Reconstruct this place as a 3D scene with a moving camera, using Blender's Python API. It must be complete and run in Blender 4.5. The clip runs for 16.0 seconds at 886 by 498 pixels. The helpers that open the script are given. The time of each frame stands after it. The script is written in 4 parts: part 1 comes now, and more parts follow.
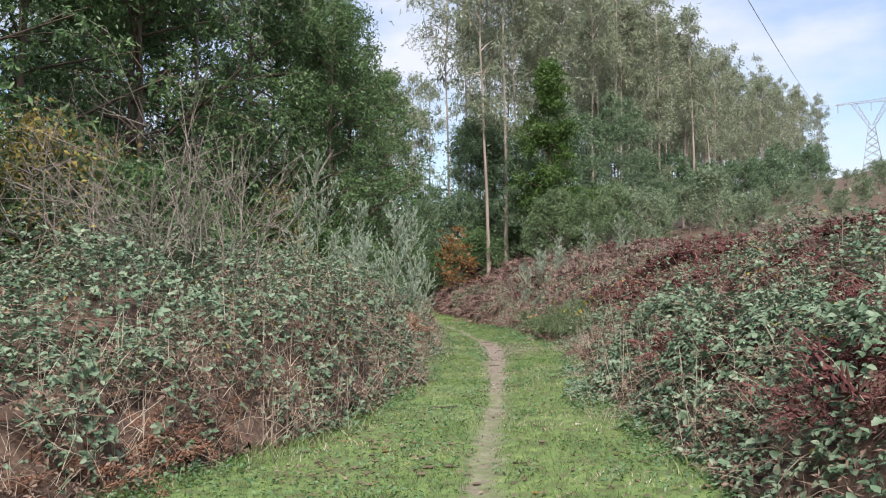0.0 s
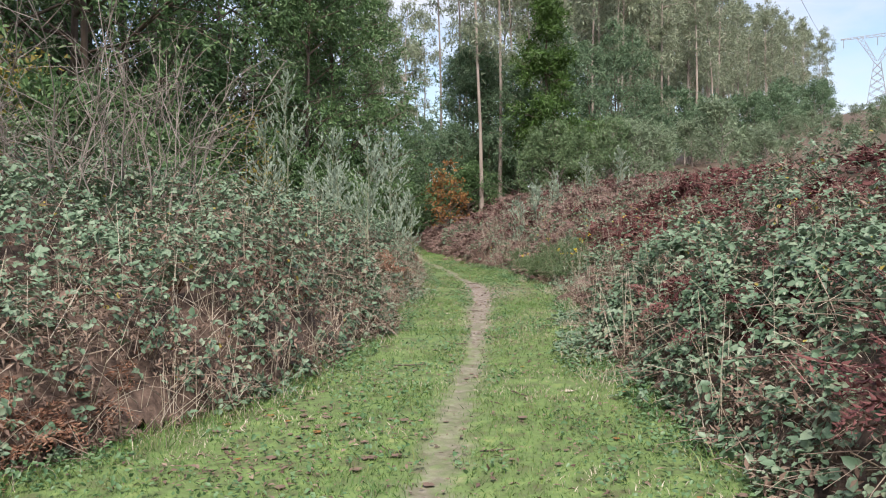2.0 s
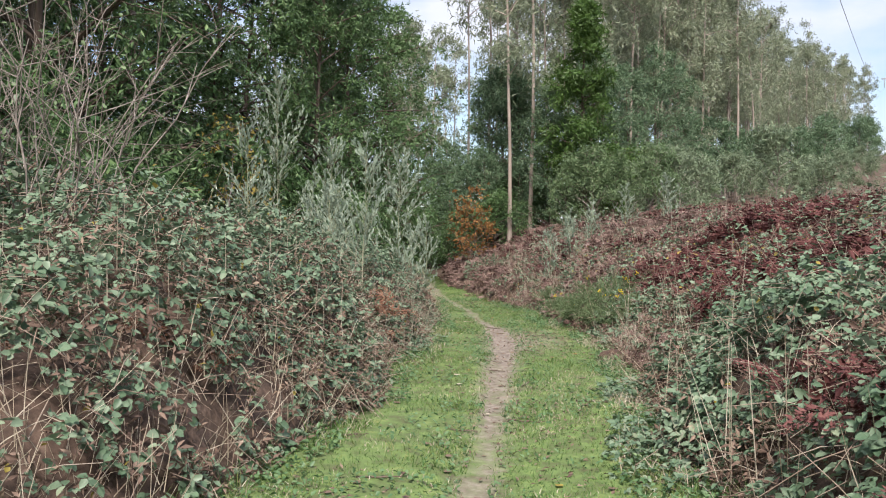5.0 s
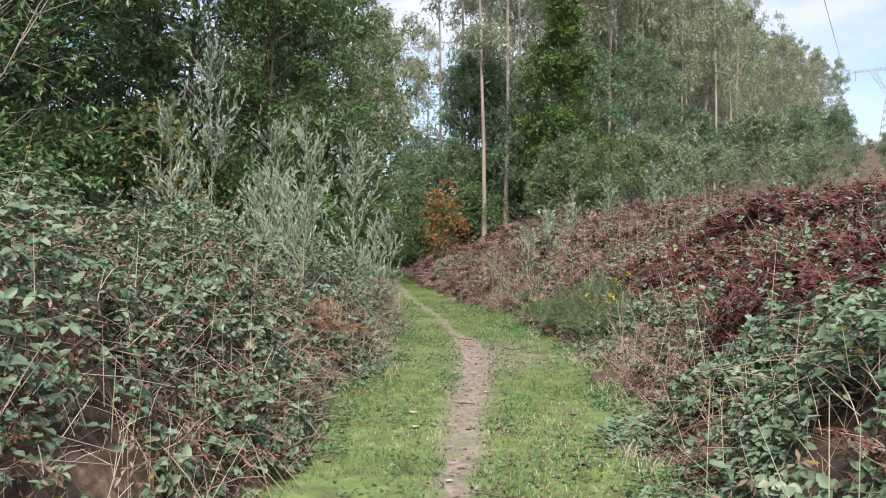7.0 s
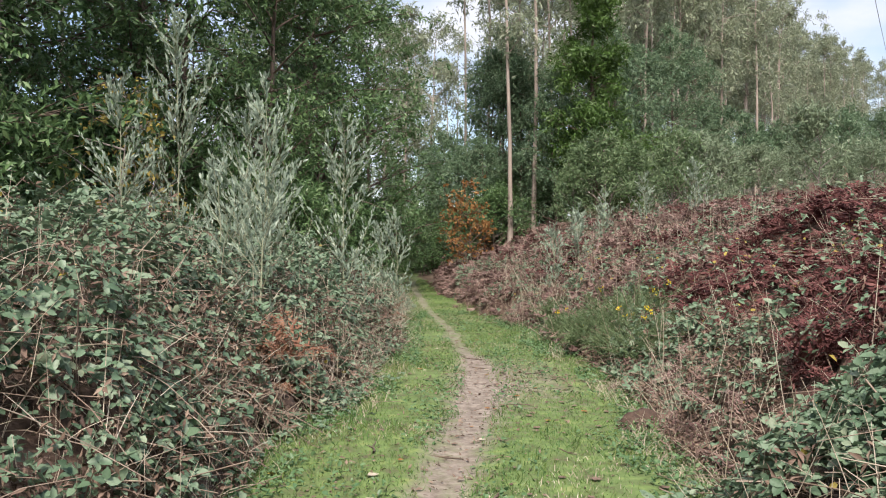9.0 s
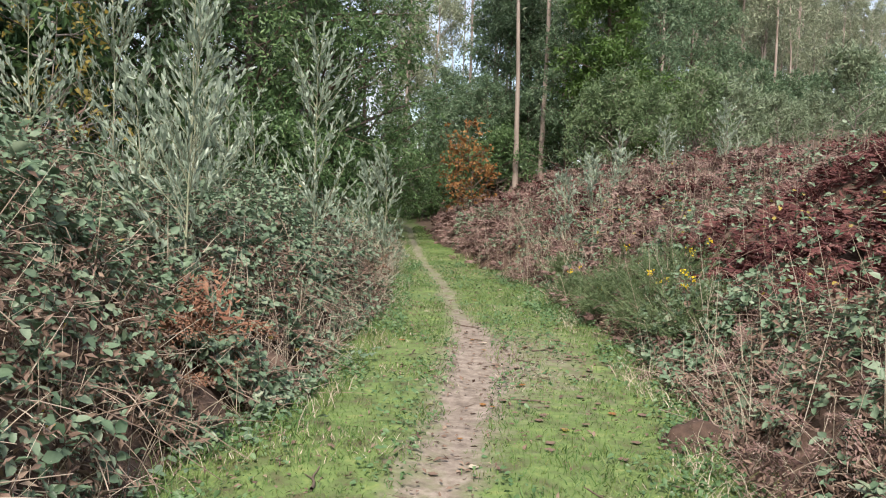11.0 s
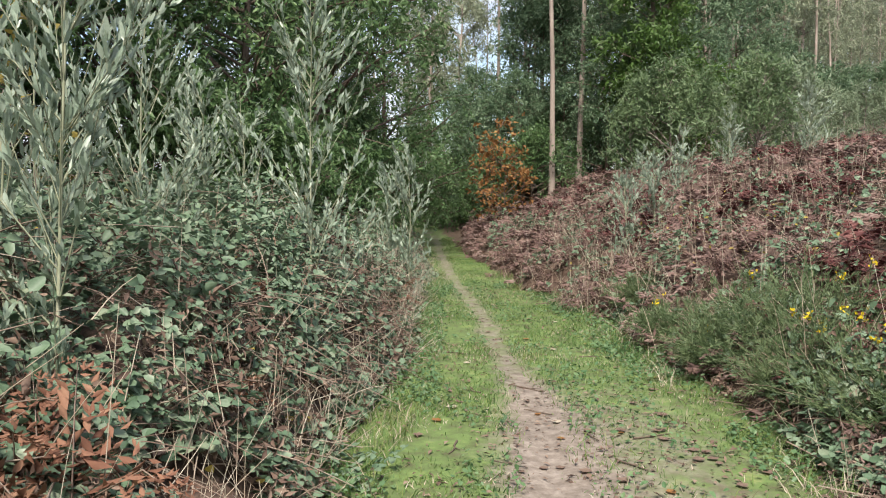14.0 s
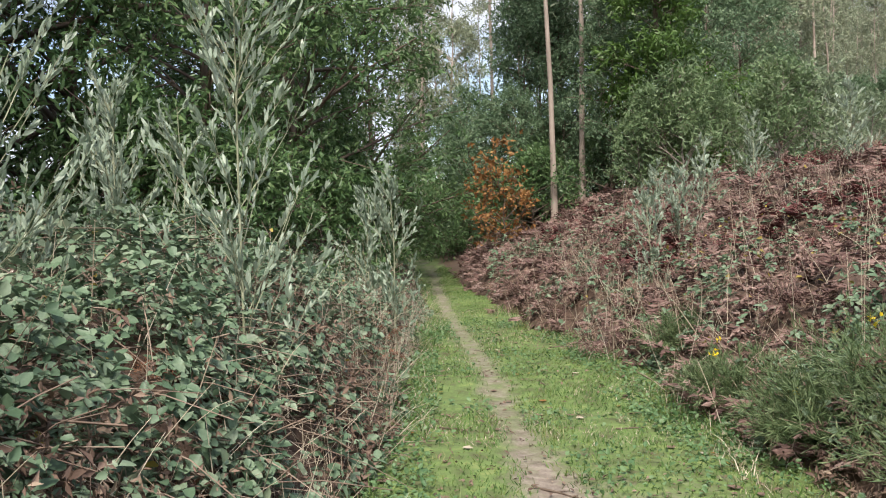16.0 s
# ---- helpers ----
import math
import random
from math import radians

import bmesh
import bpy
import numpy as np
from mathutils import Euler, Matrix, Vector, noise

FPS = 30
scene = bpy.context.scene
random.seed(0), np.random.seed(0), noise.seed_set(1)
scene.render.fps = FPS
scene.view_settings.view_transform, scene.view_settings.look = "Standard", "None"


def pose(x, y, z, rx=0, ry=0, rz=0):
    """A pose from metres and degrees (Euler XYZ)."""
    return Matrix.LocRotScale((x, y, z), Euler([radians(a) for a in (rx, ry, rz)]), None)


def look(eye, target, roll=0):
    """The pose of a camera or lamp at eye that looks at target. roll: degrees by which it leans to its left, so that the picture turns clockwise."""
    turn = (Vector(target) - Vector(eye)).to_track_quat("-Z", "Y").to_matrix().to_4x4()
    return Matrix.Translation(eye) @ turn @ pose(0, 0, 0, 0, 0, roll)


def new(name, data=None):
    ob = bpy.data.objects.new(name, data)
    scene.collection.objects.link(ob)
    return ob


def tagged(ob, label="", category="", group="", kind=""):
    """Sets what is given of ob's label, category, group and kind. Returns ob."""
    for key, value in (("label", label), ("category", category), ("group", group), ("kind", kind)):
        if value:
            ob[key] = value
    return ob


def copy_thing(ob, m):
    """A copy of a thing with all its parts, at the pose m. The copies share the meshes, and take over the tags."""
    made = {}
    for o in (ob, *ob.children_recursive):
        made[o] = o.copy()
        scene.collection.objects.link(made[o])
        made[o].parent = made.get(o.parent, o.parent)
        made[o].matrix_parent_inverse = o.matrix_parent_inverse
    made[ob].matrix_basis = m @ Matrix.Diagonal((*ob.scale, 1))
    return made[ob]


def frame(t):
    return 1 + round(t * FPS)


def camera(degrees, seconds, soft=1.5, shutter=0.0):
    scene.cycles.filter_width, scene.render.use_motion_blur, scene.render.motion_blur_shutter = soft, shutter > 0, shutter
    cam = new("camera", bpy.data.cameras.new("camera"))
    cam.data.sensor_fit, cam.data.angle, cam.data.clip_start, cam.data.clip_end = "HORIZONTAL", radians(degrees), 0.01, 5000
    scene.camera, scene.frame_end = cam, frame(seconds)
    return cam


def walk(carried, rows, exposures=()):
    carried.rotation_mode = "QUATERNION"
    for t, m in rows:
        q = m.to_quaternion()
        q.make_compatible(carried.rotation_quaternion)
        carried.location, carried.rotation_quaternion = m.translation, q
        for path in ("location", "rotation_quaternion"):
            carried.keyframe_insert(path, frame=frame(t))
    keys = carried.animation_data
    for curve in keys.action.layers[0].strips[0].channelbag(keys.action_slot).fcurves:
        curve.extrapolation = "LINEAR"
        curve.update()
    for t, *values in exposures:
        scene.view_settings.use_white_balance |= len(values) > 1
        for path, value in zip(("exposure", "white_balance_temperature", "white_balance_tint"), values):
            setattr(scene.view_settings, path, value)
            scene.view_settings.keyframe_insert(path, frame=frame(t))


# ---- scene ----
# ---- camera ----
cam = camera(57.4, 16.0, soft=1.1)
PATH = [
    (0, (0.08, -0.759, 1.547), (0.022, 1.239, 1.622), -0.8),
    (0.5, (0.22, -0.406, 1.575), (0.163, 1.591, 1.668), -1.1),
    (1, (0.258, 0.067, 1.53), (0.197, 2.066, 1.516), -0.9),
    (1.5, (0.351, 0.528, 1.521), (0.289, 2.526, 1.455), -0.9),
    (2, (0.357, 0.987, 1.495), (0.302, 2.985, 1.416), -0.7),
    (2.5, (0.379, 1.431, 1.525), (0.324, 3.43, 1.518), -1),
    (3, (0.383, 1.954, 1.504), (0.269, 3.951, 1.535), -1.2),
    (3.5, (0.445, 2.479, 1.484), (0.32, 4.475, 1.496), -1.4),
    (4, (0.494, 3.004, 1.467), (0.356, 5, 1.47), 0.1),
    (4.2, (0.488, 3.214, 1.464), (0.36, 5.21, 1.468), 0.7),
    (6.3, (0.486, 5.245, 1.49), (0.372, 7.241, 1.476), 0.5),
    (6.5, (0.501, 5.478, 1.499), (0.403, 7.476, 1.484), 0.5),
    (7, (0.583, 6.018, 1.517), (0.516, 8.017, 1.507), 0.2),
    (7.5, (0.545, 6.532, 1.49), (0.515, 8.532, 1.483), -0),
    (8, (0.608, 7.032, 1.481), (0.499, 9.029, 1.485), -0.1),
    (8.5, (0.717, 7.533, 1.459), (0.565, 9.527, 1.472), 0.4),
    (9, (0.911, 8.023, 1.466), (0.761, 10.017, 1.472), 0.3),
    (9.2, (0.971, 8.213, 1.466), (0.82, 10.207, 1.442), 0.2),
    (11.3, (0.84, 10.25, 1.455), (0.688, 12.24, 1.326), 2),
    (11.5, (0.807, 10.406, 1.462), (0.642, 12.396, 1.347), 1.6),
    (12, (0.683, 10.795, 1.456), (0.396, 12.771, 1.347), 0.8),
    (12.5, (0.695, 11.239, 1.449), (0.359, 13.205, 1.307), -0),
    (13, (0.631, 11.706, 1.411), (0.438, 13.685, 1.198), 2.5),
    (13.5, (0.597, 12.147, 1.478), (0.381, 14.132, 1.359), 0.8),
    (14, (0.502, 12.557, 1.491), (0.287, 14.542, 1.379), 0.5),
    (14.5, (0.51, 13.004, 1.504), (0.284, 14.989, 1.398), -1),
    (15, (0.444, 13.479, 1.501), (0.215, 15.464, 1.423), -1.1),
    (15.5, (0.426, 13.963, 1.497), (0.216, 15.95, 1.43), -1.6),
    (16, (0.381, 14.475, 1.501), (0.169, 16.463, 1.457), -1.5),
]

walk(cam, [(t, look(eye, target, roll)) for t, eye, target, roll in PATH],
     exposures=((0, 0.6, 6500, 14), (5, 0.68, 6570, 14), (9, 0.7, 6700, 14), (11.4, 0.7, 6800, 14), (12.0, 0.87, 6800, 14), (12.6, 0.97, 6800, 14), (13.2, 0.92, 6800, 14), (13.8, 0.72, 6750, 12), (16, 0.7, 6750, 12)))

# ---- light ----
SUN_EL, SUN_AZ = 50.0, 180.0
world = bpy.data.worlds.new("sky")
scene.world = world
world.use_nodes = True
wn, wl = world.node_tree.nodes, world.node_tree.links
wn.clear()
w_out = wn.new("ShaderNodeOutputWorld")
w_bg = wn.new("ShaderNodeBackground")
w_bg.inputs["Strength"].default_value = 0.145
w_sky = wn.new("ShaderNodeTexSky")
w_sky.sky_type = 'NISHITA'
w_sky.sun_disc = False
w_sky.sun_elevation = radians(SUN_EL)
w_sky.sun_rotation = radians(SUN_AZ)
w_sky.dust_density = 2.0
w_tc = wn.new("ShaderNodeTexCoord")
w_map = wn.new("ShaderNodeMapping")
w_map.inputs["Scale"].default_value = (1.0, 1.0, 2.4)
w_noise = wn.new("ShaderNodeTexNoise")
w_noise.inputs["Scale"].default_value = 2.6
w_noise.inputs["Detail"].default_value = 7.0
w_noise.inputs["Roughness"].default_value = 0.55
w_ramp = wn.new("ShaderNodeValToRGB")
w_ramp.color_ramp.elements[0].position = 0.4
w_ramp.color_ramp.elements[1].position = 0.6
w_mix = wn.new("ShaderNodeMixRGB")
w_mix.inputs["Color2"].default_value = (4.0, 4.3, 4.9, 1)
wl.new(w_tc.outputs["Generated"], w_map.inputs["Vector"])
wl.new(w_map.outputs["Vector"], w_noise.inputs["Vector"])
wl.new(w_noise.outputs["Fac"], w_ramp.inputs["Fac"])
wl.new(w_ramp.outputs["Color"], w_mix.inputs["Fac"])
wl.new(w_sky.outputs["Color"], w_mix.inputs["Color1"])
wl.new(w_mix.outputs["Color"], w_bg.inputs["Color"])
wl.new(w_bg.outputs["Background"], w_out.inputs["Surface"])
sun = new("sun", bpy.data.lights.new("sun", 'SUN'))
sun.data.energy = 4.4
sun.data.angle = radians(12)
sun.data.color = (1.0, 0.95, 0.87)
sa, se = radians(SUN_AZ), radians(SUN_EL)
sun.matrix_world = look((math.sin(sa) * math.cos(se) * 50, math.cos(sa) * math.cos(se) * 50, math.sin(se) * 50), (0, 0, 0))

# ---- materials ----


def leaf_mat(name, cols, rough=0.5, through_light=0.3, scale=3.0, spec=0.4):
    """Leaves: a spread of colours leaf by leaf, patches over metres, and light that comes through."""
    m = bpy.data.materials.new(name)
    m.use_nodes = True
    n, l = m.node_tree.nodes, m.node_tree.links
    bsdf, out = n["Principled BSDF"], n["Material Output"]
    geo = n.new("ShaderNodeNewGeometry")
    ramp = n.new("ShaderNodeValToRGB")
    el = ramp.color_ramp.elements
    while len(el) < len(cols):
        el.new(0.5)
    for i, c in enumerate(cols):
        el[i].position = i / max(1, len(cols) - 1)
        el[i].color = (*c, 1)
    tc = n.new("ShaderNodeTexCoord")
    noi = n.new("ShaderNodeTexNoise")
    noi.inputs["Scale"].default_value = scale
    mul = n.new("ShaderNodeMath")
    mul.operation = 'MULTIPLY_ADD'
    mul.inputs[1].default_value = 0.55
    mul2 = n.new("ShaderNodeMath")
    mul2.operation = 'MULTIPLY_ADD'
    mul2.inputs[1].default_value = 0.9
    mul2.inputs[2].default_value = -0.2
    l.new(tc.outputs["Object"], noi.inputs["Vector"])
    l.new(noi.outputs["Fac"], mul2.inputs[0])
    l.new(geo.outputs["Random Per Island"], mul.inputs[0])
    l.new(mul2.outputs[0], mul.inputs[2])
    l.new(mul.outputs[0], ramp.inputs["Fac"])
    fine = n.new("ShaderNodeTexNoise")
    fine.inputs["Scale"].default_value = 90.0
    val = n.new("ShaderNodeMixRGB")
    val.blend_type = 'MULTIPLY'
    val.inputs["Fac"].default_value = 0.35
    l.new(tc.outputs["Object"], fine.inputs["Vector"])
    l.new(ramp.outputs["Color"], val.inputs["Color1"])
    l.new(fine.outputs["Fac"], val.inputs["Color2"])
    l.new(val.outputs["Color"], bsdf.inputs["Base Color"])
    bsdf.inputs["Roughness"].default_value = rough
    bsdf.inputs["Specular IOR Level"].default_value = spec
    if through_light > 0:
        tr = n.new("ShaderNodeBsdfTranslucent")
        mix = n.new("ShaderNodeMixShader")
        mix.inputs["Fac"].default_value = through_light
        l.new(val.outputs["Color"], tr.inputs["Color"])
        l.new(bsdf.outputs["BSDF"], mix.inputs[1])
        l.new(tr.outputs["BSDF"], mix.inputs[2])
        l.new(mix.outputs["Shader"], out.inputs["Surface"])
    return m


def rough_mat(name, cols, scale=6.0, rough=0.85, bump=0.3, stretch=(1, 1, 1), metal=0.0):
    """Bark, soil, stems, metal: noise at two scales with a bump."""
    m = bpy.data.materials.new(name)
    m.use_nodes = True
    n, l = m.node_tree.nodes, m.node_tree.links
    bsdf = n["Principled BSDF"]
    tc = n.new("ShaderNodeTexCoord")
    mp = n.new("ShaderNodeMapping")
    mp.inputs["Scale"].default_value = stretch
    a = n.new("ShaderNodeTexNoise")
    a.inputs["Scale"].default_value = scale
    a.inputs["Detail"].default_value = 8.0
    a.inputs["Roughness"].default_value = 0.65
    ramp = n.new("ShaderNodeValToRGB")
    el = ramp.color_ramp.elements
    while len(el) < len(cols):
        el.new(0.5)
    for i, c in enumerate(cols):
        el[i].position = 0.25 + 0.5 * i / max(1, len(cols) - 1)
        el[i].color = (*c, 1)
    bp = n.new("ShaderNodeBump")
    bp.inputs["Strength"].default_value = bump
    bp.inputs["Distance"].default_value = 0.02
    l.new(tc.outputs["Object"], mp.inputs["Vector"])
    l.new(mp.outputs["Vector"], a.inputs["Vector"])
    l.new(a.outputs["Fac"], ramp.inputs["Fac"])
    l.new(ramp.outputs["Color"], bsdf.inputs["Base Color"])
    l.new(a.outputs["Fac"], bp.inputs["Height"])
    l.new(bp.outputs["Normal"], bsdf.inputs["Normal"])
    bsdf.inputs["Roughness"].default_value = rough
    bsdf.inputs["Metallic"].default_value = metal
    return m


M_BRAMBLE = leaf_mat("bramble_leaf", [(0.042, 0.078, 0.042), (0.092, 0.158, 0.09), (0.15, 0.232, 0.14), (0.225, 0.3, 0.2), (0.33, 0.37, 0.245)], rough=0.48, through_light=0.2, spec=0.38)
M_DEADLEAF = leaf_mat("dead_leaf", [(0.06, 0.036, 0.028), (0.14, 0.09, 0.068), (0.24, 0.165, 0.125), (0.4, 0.31, 0.23)], rough=0.8, through_light=0.15)
M_BRACKEN = leaf_mat("bracken_brown", [(0.075, 0.042, 0.038), (0.17, 0.1, 0.088), (0.29, 0.19, 0.165), (0.47, 0.37, 0.32)], rough=0.8, through_light=0.2, scale=0.9)
M_BRACKEN_DARK = leaf_mat("bracken_red", [(0.04, 0.013, 0.015), (0.095, 0.029, 0.029), (0.17, 0.062, 0.056), (0.29, 0.15, 0.13)], rough=0.8, through_light=0.15, scale=0.8)
M_STRAW = leaf_mat("straw", [(0.34, 0.27, 0.19), (0.5, 0.43, 0.33), (0.66, 0.6, 0.5)], rough=0.75, through_light=0.1)
M_CANE = leaf_mat("cane", [(0.13, 0.085, 0.065), (0.26, 0.19, 0.145), (0.46, 0.39, 0.31)], rough=0.7, through_light=0.0)
M_ACACIA = leaf_mat("acacia_leaf", [(0.03, 0.07, 0.026), (0.07, 0.145, 0.052), (0.135, 0.235, 0.09), (0.24, 0.35, 0.15)], rough=0.45, through_light=0.3, scale=0.7)
M_WATTLE = leaf_mat("wattle_leaf", [(0.055, 0.108, 0.06), (0.11, 0.192, 0.105), (0.18, 0.275, 0.155), (0.28, 0.38, 0.225)], rough=0.5, through_light=0.32, scale=0.7)
M_RUST = leaf_mat("bracken_rust", [(0.1, 0.042, 0.026), (0.2, 0.09, 0.055), (0.31, 0.16, 0.1), (0.42, 0.27, 0.18)], rough=0.8, through_light=0.2, scale=1.2)
M_EUCA = leaf_mat("eucalypt_leaf", [(0.25, 0.18, 0.145), (0.205, 0.235, 0.155), (0.29, 0.35, 0.225), (0.4, 0.45, 0.305), (0.54, 0.56, 0.415)], rough=0.45, through_light=0.4, scale=0.4)
M_THICKET = leaf_mat("thicket_leaf", [(0.13, 0.19, 0.11), (0.2, 0.265, 0.16), (0.28, 0.35, 0.22)], rough=0.55, through_light=0.25, scale=0.5)
M_SILVER = leaf_mat("sapling_leaf", [(0.19, 0.265, 0.185), (0.33, 0.42, 0.32), (0.52, 0.6, 0.49)], rough=0.42, through_light=0.25, scale=1.5, spec=0.5)
M_BRIGHT = leaf_mat("bright_leaf", [(0.04, 0.09, 0.02), (0.075, 0.15, 0.03), (0.12, 0.21, 0.05)], rough=0.5, through_light=0.3, scale=0.6)
M_ORANGE = leaf_mat("oak_leaf", [(0.15, 0.07, 0.03), (0.27, 0.125, 0.045), (0.38, 0.19, 0.065), (0.36, 0.27, 0.1)], rough=0.7, through_light=0.3)
M_YELLOW = leaf_mat("yellow_leaf", [(0.22, 0.18, 0.05), (0.36, 0.29, 0.07), (0.5, 0.38, 0.08)], rough=0.6, through_light=0.3)
M_BROOM = leaf_mat("broom_stem", [(0.045, 0.085, 0.034), (0.085, 0.14, 0.058), (0.145, 0.2, 0.09), (0.21, 0.245, 0.13)], rough=0.55, through_light=0.1)
M_FLOWER = leaf_mat("flower_petal", [(0.7, 0.5, 0.02), (0.85, 0.66, 0.03)], rough=0.5, through_light=0.3)
M_GRASS = leaf_mat("grass_blade", [(0.05, 0.115, 0.035), (0.085, 0.18, 0.052), (0.135, 0.24, 0.065), (0.215, 0.28, 0.085), (0.32, 0.31, 0.15)], rough=0.5, through_light=0.3, scale=1.6)
M_WEED = leaf_mat("weed_leaf", [(0.055, 0.12, 0.05), (0.095, 0.19, 0.08), (0.15, 0.26, 0.115), (0.24, 0.34, 0.17)], rough=0.45, through_light=0.3, scale=2.0)
M_FEATHER = leaf_mat("feathery_leaf", [(0.08, 0.145, 0.065), (0.135, 0.215, 0.1), (0.2, 0.29, 0.14), (0.29, 0.37, 0.2)], rough=0.5, through_light=0.35, scale=0.8)
M_LITTER = rough_mat("litter", [(0.022, 0.013, 0.009), (0.085, 0.053, 0.038), (0.2, 0.135, 0.1)], scale=13.0, bump=1.0)
M_BARK = rough_mat("bark_dark", [(0.05, 0.035, 0.026), (0.11, 0.08, 0.06), (0.17, 0.13, 0.1)], scale=5.0, stretch=(1, 1, 0.15), bump=0.6)
M_PALEBARK = rough_mat("bark_pale", [(0.12, 0.095, 0.08), (0.28, 0.232, 0.195), (0.54, 0.475, 0.42)], scale=2.5, stretch=(1, 1, 0.12), bump=0.4)
M_TWIG = rough_mat("twig_grey", [(0.1, 0.084, 0.073), (0.22, 0.188, 0.162), (0.4, 0.355, 0.315)], scale=8.0, bump=0.2)
M_SAPSTEM = rough_mat("sapling_stem", [(0.13, 0.15, 0.09), (0.24, 0.26, 0.17), (0.36, 0.36, 0.27)], scale=8.0, bump=0.2)
M_STEEL = rough_mat("galvanised_steel", [(0.3, 0.31, 0.33), (0.42, 0.43, 0.45)], scale=2.0, rough=0.5, bump=0.05, metal=0.7)
M_CABLE = rough_mat("cable_metal", [(0.12, 0.12, 0.13), (0.2, 0.2, 0.21)], scale=2.0, rough=0.5, bump=0.0)
M_SOIL = rough_mat("dark_soil", [(0.025, 0.015, 0.01), (0.06, 0.035, 0.024), (0.11, 0.07, 0.05)], scale=14.0, bump=0.9)

# ---- mesh tools ----
rng = np.random.default_rng(7)


def fast_mesh(name, verts, faces, mat, smooth=False):
    """A mesh from vertex and face arrays; all faces have the same number of corners."""
    verts = np.asarray(verts, np.float32).reshape(-1, 3)
    faces = np.asarray(faces, np.int32)
    k = faces.shape[1]
    me = bpy.data.meshes.new(name)
    me.vertices.add(len(verts))
    me.vertices.foreach_set("co", verts.ravel())
    me.loops.add(faces.size)
    me.loops.foreach_set("vertex_index", faces.ravel())
    me.polygons.add(len(faces))
    me.polygons.foreach_set("loop_start", np.arange(0, faces.size, k, dtype=np.int32))
    if smooth:
        me.polygons.foreach_set("use_smooth", np.ones(len(faces), bool))
    me.update(calc_edges=True)
    me.materials.append(mat)
    return me


def part(name, me, parent, label="", kind=""):
    ob = new(name, me)
    ob.parent = parent
    return tagged(ob, label=label, kind=kind)


def empty(name, label, category, group="", kind="", m=None):
    ob = tagged(new(name), label, category, group, kind)
    ob.empty_display_size = 0.2
    if m is not None:
        ob.matrix_basis = m
    return ob


def unit(v):
    return v / np.maximum(np.linalg.norm(v, axis=-1, keepdims=True), 1e-9)


def leaves(p, axis, normal, length, width, ovate=True, fold=0.18, droop=0.15):
    """Leaves folded on the midrib: ovate ones of two quads, or kites of two triangles."""
    axis = unit(axis)
    side = unit(np.cross(axis, normal))
    up = np.cross(side, axis)
    n = len(p)
    length, width = np.broadcast_to(length, n)[:, None], np.broadcast_to(width, n)[:, None]
    if ovate:
        rows = [(0, 0, 0), (0.3, 0.48, fold), (0.72, 0.36, fold * 0.4 - droop * 0.4), (1, 0, -droop), (0.72, -0.36, fold * 0.4 - droop * 0.4), (0.3, -0.48, fold)]
        f = np.array([(0, 1, 2, 3), (0, 3, 4, 5)])
    else:
        rows = [(0, 0, 0), (0.45, 0.5, fold), (1, 0, -droop), (0.45, -0.5, fold)]
        f = np.array([(0, 1, 2), (0, 2, 3)])
    v = np.stack([p + axis * length * a + side * width * b + up * width * c for a, b, c in rows], 1)
    faces = (f[None] + (np.arange(n) * len(rows))[:, None, None]).reshape(-1, f.shape[1])
    return v.reshape(-1, 3), faces


def slivers(p, axis, normal, length, width):
    """Leaves for trees some way off: one tapered triangle each."""
    axis = unit(axis)
    side = unit(np.cross(axis, normal))
    n = len(p)
    length, width = np.broadcast_to(length, n)[:, None], np.broadcast_to(width, n)[:, None]
    v = np.stack([p + side * width * 0.5, p + axis * length * 0.2 - side * width * 0.5, p + axis * length], 1)
    return v.reshape(-1, 3), np.arange(n * 3).reshape(n, 3)


def tubes(paths, radii, sides=3):
    """Tapered tubes along paths (m, n, 3) with radii (m, n)."""
    m, n, _ = paths.shape
    t = unit(np.gradient(paths, axis=1))
    ref = np.where(np.abs(t[..., 2:3]) > 0.9, np.array([1.0, 0, 0]), np.array([0, 0, 1.0]))
    a = unit(np.cross(t, ref))
    b = np.cross(t, a)
    ang = np.arange(sides) * 2 * np.pi / sides
    ring = paths[:, :, None] + radii[:, :, None, None] * (a[:, :, None] * np.cos(ang)[:, None] + b[:, :, None] * np.sin(ang)[:, None])
    idx = np.arange(m * n * sides).reshape(m, n, sides)
    q = np.stack([idx[:, :-1], np.roll(idx[:, :-1], -1, 2), np.roll(idx[:, 1:], -1, 2), idx[:, 1:]], -1)
    return ring.reshape(-1, 3), q.reshape(-1, 4)


def join(*sets):
    vs, fs, o = [], [], 0
    for v, f in sets:
        vs.append(v)
        fs.append(f + o)
        o += len(v)
    return np.concatenate(vs), np.concatenate(fs)


def rand_dirs(n, flat=1.0):
    v = rng.normal(size=(n, 3))
    v[:, 2] *= flat
    return unit(v)


def arcs(base, direction, length, sag, n=5):
    """Curved stems: from base along direction, pulled down by sag times length."""
    s = np.linspace(0, 1, n)[None, :, None]
    ln = np.asarray(length)[:, None, None]
    p = base[:, None] + direction[:, None] * ln * s
    p[..., 2] -= (np.asarray(sag)[:, None] * np.asarray(length)[:, None]) * s[..., 0] ** 2
    return p


